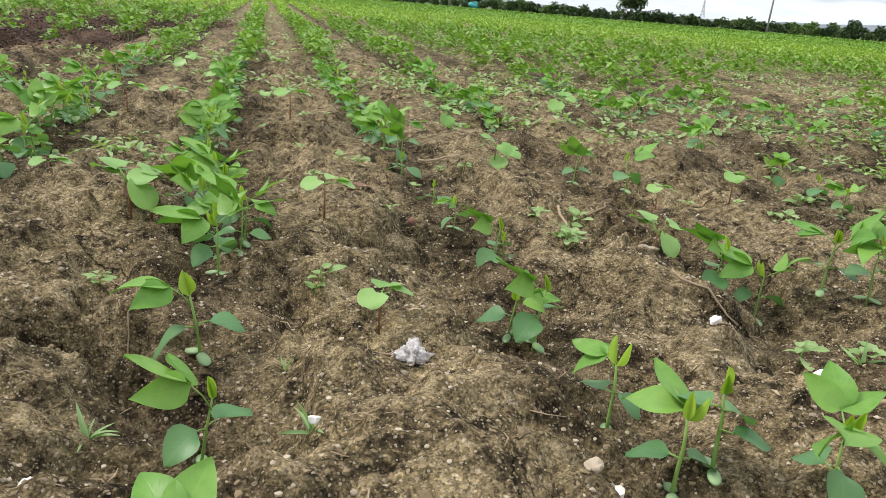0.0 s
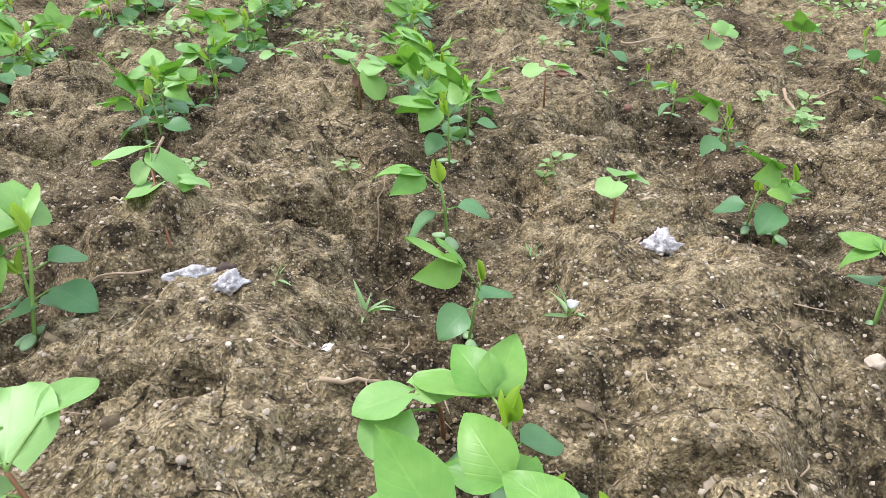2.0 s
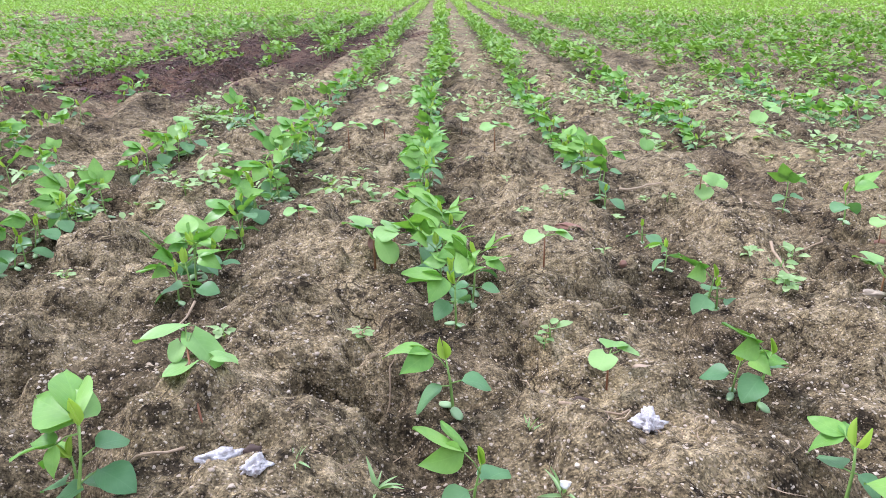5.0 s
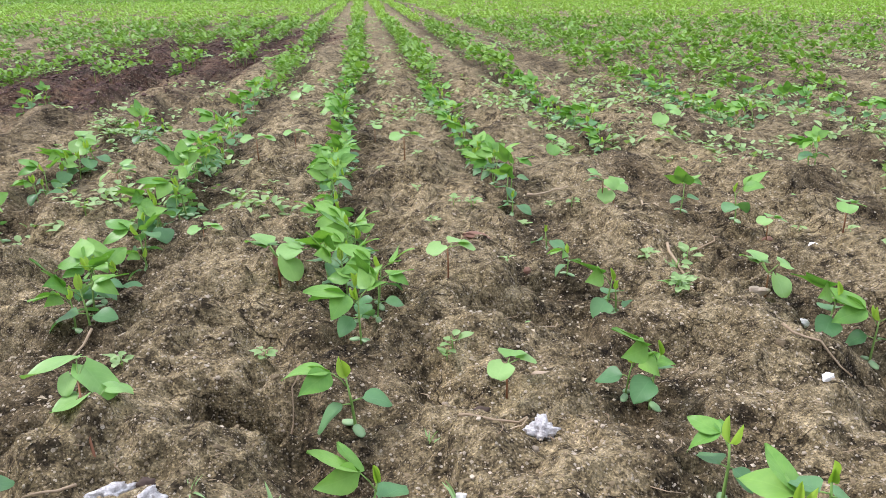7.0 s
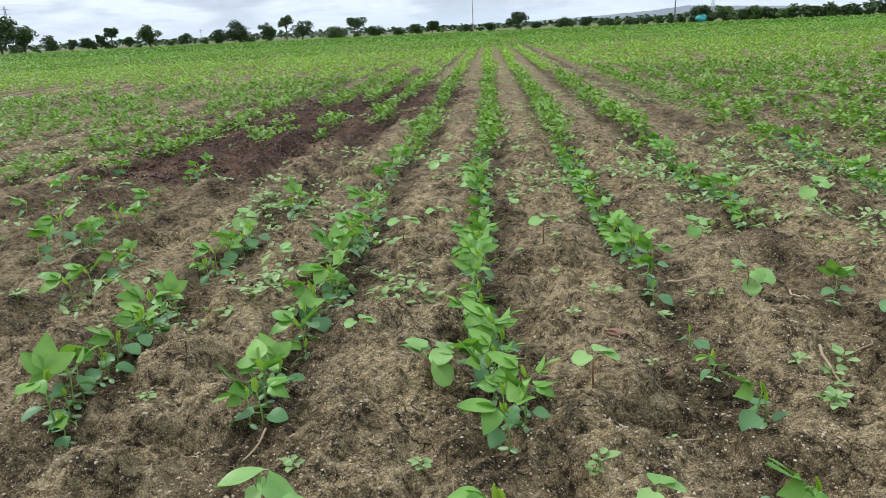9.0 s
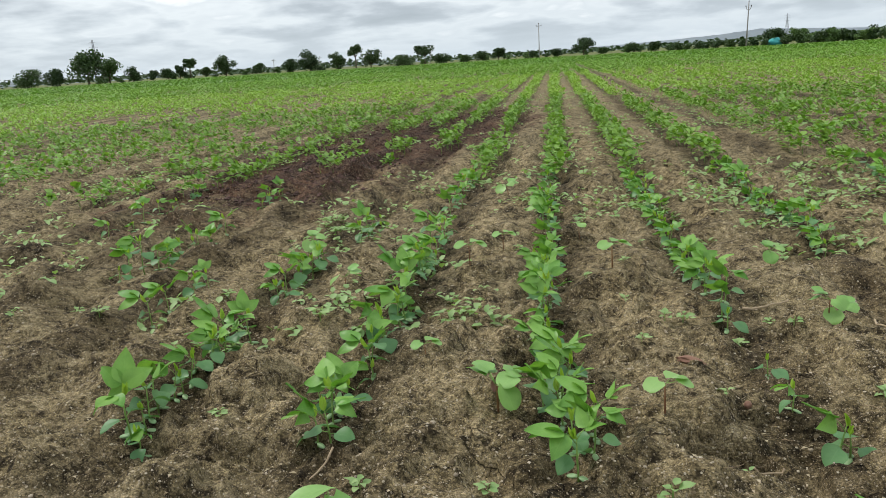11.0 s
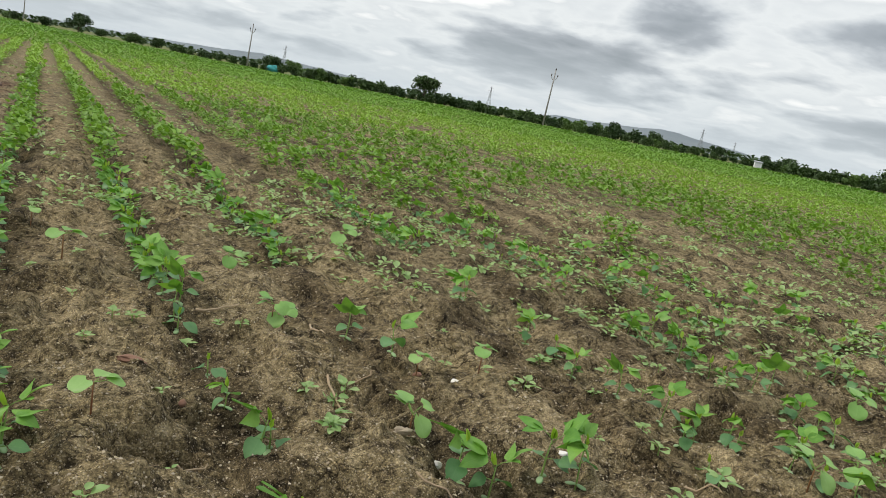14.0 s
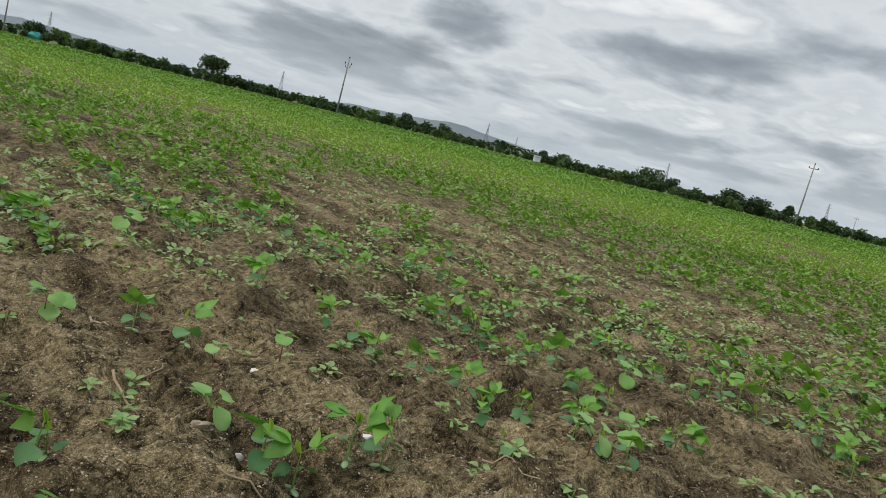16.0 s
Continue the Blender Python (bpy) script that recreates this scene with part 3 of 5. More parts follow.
def leaning_seedling(x, y, stem, leaves):
    """A broad-leaved seedling bent by the wind: points of its stem, and leaves as (place on the stem, foot, tip, roll, breadth)."""
    root = tagged(new("broadleaf_seedling"), "leaning seedling with reddish stem and large rounded green leaves", "plant", "broadleaf seedlings between rows")
    root.location = (x, y, float(height(x, y)))
    part("stem", tube("stem", stem, [0.0022 * (1 - 0.1 * i) for i in range(len(stem))], RED_STEM, 7), root, None, "bent reddish stem")
    for k, (at, p, q, roll, broad) in enumerate(leaves):
        a = Vector(stem[at])
        stalk = part("leaf_stalk", tube("leaf_stalk", [a, (a + Vector(p)) / 2 + Vector((0, 0, 0.002)), p], (0.0012, 0.0011, 0.0009), STEM, 5), root)
        leaf = leaf_to("leaf", KIDNEYS[2 if k < 2 else k % 3], 0.036, stalk, p, q, roll)
        leaf.matrix_basis = leaf.matrix_basis @ Matrix.Diagonal((1, min(1.15, 0.036 * broad * 1.1 / (Vector(q) - Vector(p)).length), 1, 1))
    return root


def weed(seed, count):
    rng = random.Random(seed)
    root = tagged(new("small_weed"), "low weed rosette with small oval pale green leaves", "plant", "small weeds on the soil")
    part("stem", tube("stem", [(0, 0, -0.008), (0, 0, 0.014), (0.002, 0, 0.024)], (0.0012, 0.0010, 0.0006), STEM, 5), root)
    turn = rng.uniform(0, 360)
    for k in range(count):
        m = aim((0, 0, 0.010 + 0.0022 * k), turn + 137 * k, rng.uniform(5, 35), rng.uniform(-15, 15), rng.uniform(0.75, 1.3) * (1 - 0.05 * k))
        part("leaf", rng.choice(WEED_LEAVES), root, m @ Matrix.Translation((0.006, 0, 0)))
    return root


def grass_tuft(seed, count):
    rng = random.Random(seed)
    root = tagged(new("grass_tuft"), "small tuft of narrow grey-green grass blades", "grass", "grass tufts on the soil")
    for k in range(count):
        part("blade", rng.choice(BLADES), root, aim((0, 0, -0.003), 360 / count * k + rng.uniform(-25, 25), rng.uniform(25, 75), rng.uniform(-20, 20), rng.uniform(0.6, 1.1)))
    return root


class Nursery:
    """Builds a plant of a kind once per variety and sets copies of it."""

    def __init__(self, makers):
        self.makers, self.made, self.first = makers, [None] * len(makers), [1.0] * len(makers)

    def put(self, k, x, y, turn=0.0, size=1.0, tilt=0.0, sink=0.004):
        k %= len(self.makers)
        p = (x, y, float(height(x, y)) - sink)
        m = Matrix.Translation(p) @ Matrix.Rotation(radians(turn), 4, "Z") @ Matrix.Rotation(radians(tilt), 4, "Y")
        if self.made[k] is None:
            self.made[k] = self.makers[k]()
            self.first[k] = size
            self.made[k].matrix_basis = m @ Matrix.Scale(size, 4)
            return self.made[k]
        return copy_thing(self.made[k], m @ Matrix.Scale(size / self.first[k], 4))


SINGLE = "single young soybean plant with a bright three-part leaf"
BUSHY = "bushy young soybean plant with two bright three-part leaves"
soy = Nursery([lambda: soybean(1, 0.080, 1, SINGLE), lambda: soybean(2, 0.088, 1, SINGLE), lambda: soybean(3, 0.072, 1, SINGLE), lambda: soybean(4, 0.095, 2, BUSHY),
               lambda: soybean(5, 0.088, 2, BUSHY), lambda: soybean(6, 0.105, 2, BUSHY), lambda: soybean(7, 0.055, 0, "small soybean seedling with only its first leaf pair")])
round_leaf = Nursery([lambda: cotton(11, 0.055, 2), lambda: cotton(12, 0.062, 1), lambda: cotton(13, 0.05, 3)])
weeds = Nursery([lambda: weed(21, 5), lambda: weed(22, 7), lambda: weed(23, 4), lambda: weed(24, 8)])
tufts = Nursery([lambda: grass_tuft(31, 9), lambda: grass_tuft(32, 7)])
rnd = random.Random(77)

# soybeans that stand alone or at the near ends of the rows: kind, x, y, turn, size
for k, x, y, turn, size in [(1, 0.03, 0.725, -5, 0.95), (0, 0.012, 0.94, 10, 1.2)]:
    soy.put(k, x, y, turn, size)
for k, x, y, turn, size in [(2, -0.44, 0.50, 30, 1.0)]:
    soy.put(k, x, y, turn, size)
grown_soybean(0.02, 0.405, (-0.006, -0.024, 0.082), [((-0.026, -0.024, 0.098), [((-0.092, 0.004, 0.096), -8), ((-0.064, 0.022, 0.132), -30), ((-0.078, -0.026, 0.074), 15)])], [((-0.012, -0.03, 0.045), (-0.052, -0.045, 0.042), 0), ((0.01, -0.015, 0.047), (0.04, 0.015, 0.046), 10)], 1, 1)
grown_soybean(0.055, 0.405, (0.0, -0.022, 0.096), [((-0.020, -0.002, 0.106), [((-0.060, 0.020, 0.100), -12), ((-0.056, 0.036, 0.134), -45), ((0.004, 0.040, 0.096), 20)])], [((0.002, 0.028, 0.058), (0.042, 0.052, 0.054), -8), ((-0.010, -0.02, 0.055), (-0.05, -0.035, 0.05), 0)], 2, 2)
grown_soybean(0.042, 0.495, (0.001, -0.018, 0.086), [((-0.010, 0.001, 0.092), [((-0.038, 0.034, 0.126), -25), ((-0.066, 0.044, 0.090), 5), ((0.012, 0.034, 0.128), 25)])], [((0.012, 0.0, 0.05), (0.048, 0.012, 0.047), 0), ((-0.012, -0.01, 0.05), (-0.045, 0.0, 0.048), 0)], 2, 3)
grown_soybean(0.085, 0.352, (-0.006, 0.0, 0.086), [((-0.024, -0.004, 0.100), [((-0.058, 0.036, 0.104), -15), ((-0.068, -0.022, 0.090), 5), ((-0.006, 0.034, 0.080), 25)])], [((0.002, 0.002, 0.055), (0.040, 0.014, 0.052), 5), ((-0.016, -0.004, 0.05), (-0.058, -0.012, 0.044), 0)], 1, 4)
grown_soybean(0.118, 0.338, (0.0, 0.004, 0.080), [], [((0.006, 0.006, 0.062), (0.044, 0.012, 0.058), 0), ((-0.008, 0.004, 0.062), (-0.04, 0.022, 0.060), 10)], 1, 5, "young soybean plant with one pair of dull green leaves")
grown_soybean(-0.404, 0.703, (0.018, 0.008, 0.128), [((0.014, 0.012, 0.132), [((-0.060, 0.070, 0.128), -20), ((-0.064, 0.098, 0.146), -30), ((-0.024, 0.094, 0.160), 35)]), ((-0.014, 0.012, 0.102), [((-0.049, 0.024, 0.112), -10), ((-0.074, 0.022, 0.088), 10), ((-0.016, -0.014, 0.078), 20)])],
              [((0.018, 0.030, 0.058), (0.066, 0.016, 0.048), 0), ((0.020, 0.028, 0.088), (0.048, 0.056, 0.094), 10), ((0.012, 0.004, 0.054), (-0.030, -0.006, 0.038), 5)], 1, 6, "tall young soybean plant with two pale three-part leaves")
grown_soybean(-0.418, 0.735, (0.004, 0.0, 0.085), [((-0.012, 0.004, 0.088), [((-0.05, 0.02, 0.075), 0), ((-0.035, 0.045, 0.082), 10)])], [((-0.008, 0.0, 0.05), (-0.045, 0.012, 0.04), 0), ((0.01, 0.0, 0.05), (0.042, 0.02, 0.045), 0)], 1, 7)
grown_soybean(-0.452, 0.612, (0.012, -0.008, 0.074), [((-0.012, 0.004, 0.084), [((-0.052, 0.008, 0.088), -10), ((-0.036, 0.036, 0.090), -30), ((-0.034, -0.024, 0.070), 20)])], [((0.006, 0.0, 0.056), (0.044, -0.002, 0.050), 0), ((-0.002, 0.002, 0.054), (-0.044, 0.020, 0.050), 5)], 1, 8)
for k, x, y, turn, size in [(4, 0.565, 0.530, 60, 1.0), (1, 0.46, 0.985, 0, 1.05), (2, 0.43, 1.01, 150, 0.9),
                            (6, 0.53, 1.36, 0, 1.1), (1, 0.50, 1.33, 10, 1.1), (2, 0.46, 1.48, 40, 0.8), (6, 0.45, 1.63, 0, 0.9)]:
    soy.put(k, x, y, turn, size)
for k, x, y, turn, size in [(1, 0.87, 1.18, 10, 1.15), (4, 0.93, 1.14, -30, 1.1), (3, 1.02, 1.10, 160, 1.1), (5, 1.08, 1.06, 20, 1.0), (1, 0.96, 1.74, 170, 1.0), (3, 0.90, 1.93, 60, 0.95)]:
    soy.put(k, x, y, turn, size)

grown_soybean(0.463, 0.606, (0.002, 0.002, 0.092), [((0.007, 0.012, 0.096), [((-0.030, 0.075, 0.098), -10), ((0.001, 0.068, 0.122), 20), ((0.030, 0.050, 0.112), 30)])], [((-0.005, 0.010, 0.052), (-0.040, 0.030, 0.050), 0), ((0.012, 0.0, 0.052), (0.048, 0.004, 0.048), 0)], 1, 9)
grown_soybean(0.499, 0.602, (-0.002, 0.006, 0.092), [], [((-0.010, 0.010, 0.078), (-0.028, 0.048, 0.080), 0), ((0.004, 0.0, 0.076), (0.040, 0.012, 0.070), 5), ((0.008, -0.006, 0.056), (0.044, -0.016, 0.048), 0)], 1, 10, "young soybean plant with rounded dull green leaves")
grown_soybean(0.449, 0.721, (0.004, 0.010, 0.090), [((0.0, 0.026, 0.094), [((-0.044, 0.036, 0.086), 5), ((-0.026, 0.062, 0.102), -20), ((0.016, 0.050, 0.104), 15)])], [((-0.002, 0.014, 0.060), (-0.012, 0.052, 0.060), 0), ((0.008, 0.004, 0.060), (0.030, -0.022, 0.052), 0)], 1, 11)

# stretches of row: x at its near and far end, from y to y, spacing
for x0, x1, y0, y1, gap in [
    (0.02, -0.02, 1.17, 1.50, 0.042), (-0.02, -0.05, 1.58, 2.12, 0.040), (-0.06, -0.05, 2.2, 2.75, 0.05), (-0.05, -0.06, 2.8, 3.75, 0.06), (-0.05, -0.04, 4.35, 4.9, 0.08),
    (-0.46, -0.48, 1.26, 1.50, 0.036), (-0.485, -0.47, 1.66, 1.92, 0.037), (-0.475, -0.49, 2.05, 2.75, 0.045), (-0.50, -0.50, 2.85, 3.2, 0.08), (-0.50, -0.50, 3.6, 4.5, 0.11),
    (-0.89, -0.90, 1.27, 1.38, 0.03), (-0.91, -0.87, 1.50, 1.88, 0.035), (-0.92, -0.86, 2.25, 2.6, 0.045), (-0.84, -0.80, 3.0, 3.35, 0.07),
    (-1.28, -1.25, 2.0, 2.4, 0.09), (-1.60, -1.58, 2.4, 3.3, 0.075), (-1.62, -1.66, 3.9, 4.4, 0.11), (-2.15, -2.2, 3.3, 4.5, 0.13),
    (0.44, 0.47, 1.97, 2.08, 0.035), (0.43, 0.41, 2.2, 4.4, 0.062), (0.93, 0.93, 2.7, 4.5, 0.068),
    (1.50, 1.60, 2.25, 2.45, 0.06), (1.66, 1.67, 3.05, 4.4, 0.055), (1.50, 1.52, 1.05, 1.9, 0.10), (1.68, 1.68, 0.85, 1.3, 0.08),
    (2.08, 2.12, 0.85, 2.1, 0.060), (2.45, 2.45, 1.9, 2.8, 0.09), (2.58, 2.64, 0.5, 1.6, 0.065), (2.12, 2.12, 2.5, 4.2, 0.10), (3.12, 3.12, 0.7, 3.2, 0.14), (3.6, 3.6, 0.9, 2.4, 0.15)]:
    n = max(2, round((y1 - y0) / gap))
    for i in range(n):
        f = (i + rnd.uniform(-0.35, 0.35)) / max(1, n - 1)
        soy.put(rnd.choice((0, 1, 2, 3, 4, 4, 5, 6)), x0 + (x1 - x0) * f + rnd.gauss(0, 0.016), y0 + (y1 - y0) * f, rnd.gauss(0, 55), rnd.uniform(0.76, 1.05) * (1.15 if x0 < -0.3 and y0 < 3.1 else 1.0), rnd.gauss(0, 5))

# broad-leaved seedlings: kind, x, y, turn, size
for k, x, y, turn, size, tilt in [(1, 0.19, 1.35, 0, 1.05, 0), (2, -0.13, 1.37, 90, 1.35, 0), (1, -0.10, 1.38, 20, 1.2, 8),
                                  (1, -0.30, 2.42, 0, 1.2, 0), (1, 0.16, 2.30, 10, 1.25, 0), (2, 0.65, 2.38, 40, 1.05, 0), (2, 0.71, 1.93, 0, 1.05, 0), (1, -0.33, 1.68, 10, 0.85, 0), (1, 0.24, 1.00, 20, 1.0, 0),
                                  (1, -0.21, 2.75, 0, 1.0, 0), (1, 0.98, 1.62, 0, 0.9, 0)]:
    round_leaf.put(k, x, y, turn, size, tilt)
for k, x, y, turn, size, tilt in [(2, -0.25, 3.8, 0, 1.3, 0), (1, 0.08, 3.04, 70, 1.0, 0), (2, 1.23, 2.87, 0, 1.4, 0), (2, 0.85, 1.37, 60, 1.3, 0), (1, 1.13, 1.56, 15, 1.1, 0), (0, 0.67, 1.92, 90, 1.0, 0),
                                  (2, 1.62, 0.92, 40, 1.3, 0), (0, 1.75, 0.90, 0, 1.2, 0), (0, -0.70, 2.3, 0, 1.2, 0), (2, -1.0, 2.9, 50, 1.3, 0), (2, 2.3, 1.25, 0, 1.3, 0), (0, 2.75, 1.1, 30, 1.2, 0)]:
    round_leaf.put(k, x, y, turn, size, tilt)

leaning_seedling(-0.236, 0.414, [(0, 0, -0.012), (-0.016, 0.010, 0.022), (-0.031, 0.018, 0.045), (-0.040, 0.020, 0.068)],
                 [(3, (-0.042, 0.024, 0.072), (-0.060, 0.078, 0.092), -8, 1.35), (2, (-0.044, 0.016, 0.052), (-0.090, 0.006, 0.034), 14, 1.2), (3, (-0.062, 0.042, 0.084), (-0.106, 0.052, 0.076), 18, 1.0), (3, (-0.026, 0.052, 0.088), (-0.006, 0.084, 0.098), 0, 0.55)])
leaning_seedling(-0.300, 0.836, [(0, 0, -0.012), (-0.010, 0.018, 0.022), (-0.025, 0.045, 0.048), (-0.044, 0.095, 0.080)],
                 [(3, (-0.056, 0.130, 0.092), (-0.126, 0.122, 0.074), 12, 1.0), (3, (-0.046, 0.125, 0.084), (-0.004, 0.090, 0.052), -14, 1.15), (2, (-0.030, 0.080, 0.064), (-0.074, 0.068, 0.050), 8, 1.0), (3, (-0.056, 0.105, 0.080), (-0.064, 0.085, 0.062), 0, 0.6), (2, (-0.012, 0.10, 0.062), (0.022, 0.112, 0.058), 0, 0.75)])
leaning_seedling(0.0, 0.545, [(0, 0, -0.012), (-0.002, -0.008, 0.02), (-0.004, -0.02, 0.042), (-0.008, -0.026, 0.056)],
                 [(3, (-0.028, -0.024, 0.060), (-0.070, -0.030, 0.050), 10, 1.0), (3, (-0.022, -0.018, 0.060), (0.012, -0.010, 0.060), -5, 1.0), (2, (-0.034, -0.036, 0.052), (-0.052, -0.064, 0.034), 0, 0.9)])

# small weeds
for x, y, size in [(0.17, 1.11, 1.25), (0.63, 1.31, 1.3), (0.73, 1.54, 1.6), (0.33, 1.48, 0.9), (0.20, 1.84, 0.9), (0.32, 1.96, 1.2), (0.27, 1.94, 1.1), (-0.35, 1.11, 1.1), (-0.13, 1.11, 0.9), (0.32, 1.24, 0.8),
                   (-0.33, 2.02, 1.3), (-0.68, 1.95, 1.6), (0.52, 2.88, 1.3), (-0.73, 1.38, 0.9), (0.65, 1.52, 1.0), (-0.09, 0.425, 1.5), (-0.2, 0.46, 0.55), (0.16, 1.10, 1.0), (-0.42, 0.62, 0.9)]:
    weeds.put(rnd.randrange(4), x, y, rnd.uniform(0, 360), size)
for x, y, size in [(0.64, 1.31, 1.2), (1.21, 1.52, 0.9), (1.61, 2.05, 1.3), (1.46, 1.73, 1.3), (1.19, 1.62, 0.8), (1.55, 1.68, 1.3), (1.68, 1.67, 1.3), (1.35, 0.94, 1.5), (1.45, 0.83, 1.6), (1.11, 0.97, 1.1),
                   (1.86, 1.12, 1.1), (1.27, 1.23, 0.8), (1.13, 1.73, 0.9), (0.77, 1.58, 1.5), (1.28, 2.22, 1.3), (1.26, 0.97, 0.9), (0.86, 0.93, 1.4), (0.92, 0.88, 1.2)]:
    weeds.put(rnd.randrange(4), x, y, rnd.uniform(0, 360), size)
for i in range(16):
    weeds.put(rnd.randrange(4), rnd.gauss(-0.98, 0.08), rnd.gauss(3.2, 0.12), rnd.uniform(0, 360), rnd.uniform(1.0, 1.6))
for i in range(150):
    x, y = rnd.uniform(1.2, 3.4), rnd.uniform(0.7, 4.4)
    if swell(np.array(x * 1.6), np.array(y * 1.6), 61) > -0.12:
        weeds.put(rnd.randrange(4), x, y, rnd.uniform(0, 360), rnd.uniform(0.7, 1.5))
for i in range(60):
    x, y = rnd.uniform(-2.0, 0.7), rnd.uniform(1.7, 4.4)
    weeds.put(rnd.randrange(4), x, y, rnd.uniform(0, 360), rnd.uniform(0.6, 1.3))
for k, x, y, size in [(0, -0.08, 0.765, 0.9), (1, 0.135, 0.735, 1.0), (1, 0.11, 0.875, 0.8), (0, 0.71, 1.5, 1.3), (1, 0.9, 0.86, 1.0), (1, -0.17, 0.75, 0.6)]:
    tufts.put(k, x, y, rnd.uniform(0, 360), size)


# ---- the crop farther out, as joined leaves ----
def leaf_cloud(name, base, az, el, length, width, mat, label, full=True):
    """Many small folded leaves in one mesh: each grows from its base along azimuth az and elevation el (radians)."""
    n = len(base)
    d = np.stack([np.cos(el) * np.cos(az), np.cos(el) * np.sin(az), np.sin(el)], -1)
    side = np.stack([-np.sin(az), np.cos(az), np.zeros(n)], -1)
    upw = np.cross(d, side)
    L, W = length[:, None], width[:, None] / 2
    tip = base + d * L - np.array([0, 0, 1.0]) * L * 0.22
    i = np.arange(n)[:, None]
    if full:
        def rim(f, wide, sign):
            return base + d * L * f + sign * side * W * wide + upw * W * 0.3 - np.array([0, 0, 1.0]) * L * 0.22 * f * f
        verts = np.stack([base, rim(0.28, 0.95, -1), rim(0.72, 0.8, -1), tip, rim(0.72, 0.8, 1), rim(0.28, 0.95, 1), base + d * L * 0.5 - np.array([0, 0, 1.0]) * L * 0.05], 1).reshape(-1, 3)
        faces = (i * 7 + np.array([[0, 1, 6, 1, 2, 6, 2, 3, 6, 3, 4, 6, 4, 5, 6, 5, 0, 6]])).reshape(-1, 3)
    else:
        left = base + d * L * 0.45 + side * W + upw * W * 0.35
        right = base + d * L * 0.45 - side * W + upw * W * 0.35
        verts = np.stack([base, right, tip, left], 1).reshape(-1, 3)
        faces = (i * 4 + np.array([[0, 1, 2, 0, 2, 3]])).reshape(-1, 3)
    ob = new(name, sheet_mesh(name, verts, faces))
    ob.data.materials.append(mat)
    return tagged(ob, label, "plants", kind="stuff")


def field_rows(r0, r1, gap, keep, rng):
    """Places along the furrows between two distances, within the sector that the walk looks over."""
    rows = ROW_X[(ROW_X > -r1) & (ROW_X < r1)]
    ys = np.arange(-0.5, r1, gap)
    X, Y = np.meshgrid(rows, ys)
    X, Y = X.ravel(), Y.ravel()
    X = X + rng.normal(0, 0.02 + 0.002 * r0, X.size)
    Y = Y + rng.uniform(-gap, gap, Y.size) * 0.6
    r, a = np.hypot(X, Y), np.degrees(np.arctan2(X, Y))
    gaps = swell(X * 0.9, Y * 0.45, 71) + 0.5 * swell(X * 2.5, Y * 1.3, 72)
    dark = ((X + 2.1) / 1.75) ** 2 + ((Y - 6.4) / 3.0) ** 2 < 1
    thin = (X > 1.1) & (r < 7.5 + 3 * swell(X * 0.5, Y * 0.5, 74))
    ok = (r > r0) & (r < r1) & ((gaps > -0.12) | ~thin) & (a > -43) & (a < 82) & (rng.random(X.size) < keep) & (gaps > np.where(dark, -0.10, -0.30)) & ((r > 4.6) | (Y > 4.45) | (X > 2.75))
    return X[ok], Y[ok]


def far_plants(name, X, Y, count, size, tall, spread, mat, rng, label, full, leaf=0.05, upright=0.0):
    """Small plants of a few leaves each; upright ones carry most leaves on top, turned with the wind."""
    n = X.size
    X, Y = np.repeat(X, count), np.repeat(Y, count)
    s = np.repeat(rng.uniform(0.6, 1.3, n), count)
    lift = rng.uniform(0.25, 1.0, n * count) ** (1 - 0.5 * upright)
    Z = height(X, Y) + tall * s * lift
    base = np.stack([X + rng.normal(0, spread, X.size), Y + rng.normal(0, spread, X.size), Z], -1)
    az = np.where(rng.random(X.size) < 0.6 * upright, np.pi + rng.normal(0, 0.9, X.size), rng.uniform(0, 2 * np.pi, X.size))
    el = rng.uniform(-0.35, 0.95, X.size) + 0.5 * upright * (lift - 0.4)
    ln = leaf * size * s ** 0.5 * rng.uniform(0.7, 1.3, X.size)
    return leaf_cloud(name, base, az, el, ln, ln * rng.uniform(0.5, 0.75, X.size), mat, label, full)


rng = np.random.default_rng(5)
X, Y = field_rows(2.9, 12, 0.085, 0.9, rng)
far_plants("soybean_rows", X, Y, 17, 1.0, 0.145, 0.029, FIELD, rng, "rows of young soybean plants with bright green leaves", True, upright=1.0)
stalks = np.stack([X, Y, height(X, Y) - 0.005], -1)
leaf_cloud("soybean_stems", stalks, rng.uniform(0, 6.28, X.size), np.full(X.size, 1.5), rng.uniform(0.08, 0.12, X.size), np.full(X.size, 0.004), STEM, "thin green stems of young soybean plants", False)
n = 7600
r, a = rng.uniform(3.4, 16, n), np.radians(rng.uniform(-45, 85, n))
keep = ((a > 0.1) | (rng.random(n) < 0.4)) & (swell(r * np.sin(a) * 1.3, r * np.cos(a) * 1.3, 64) + 0.5 * swell(r * np.sin(a) * 3, r * np.cos(a) * 3, 65) > -0.08)
far_plants("weed_patches", (r * np.sin(a))[keep], (r * np.cos(a))[keep], 6, 0.62, 0.035, 0.035, WEED, rng, "scattered low weeds with small pale leaves", True)
n = 1700
r, a = rng.uniform(2.0, 4.8, n), np.radians(rng.uniform(-45, 85, n))
X, Y = r * np.sin(a), r * np.cos(a)
keep = (swell(X * 2, Y * 2, 63) > np.where(X > 0.7, 0.0, 0.16)) & (r > np.where(X > 0.8, 1.3, 2.0))
far_plants("weed_sprouts", X[keep], Y[keep], 6, 0.58, 0.022, 0.022, WEED, rng, "tiny pale green weed sprouts dotted over the soil", True)
X, Y = field_rows(12, 26, 0.12, 0.95, rng)
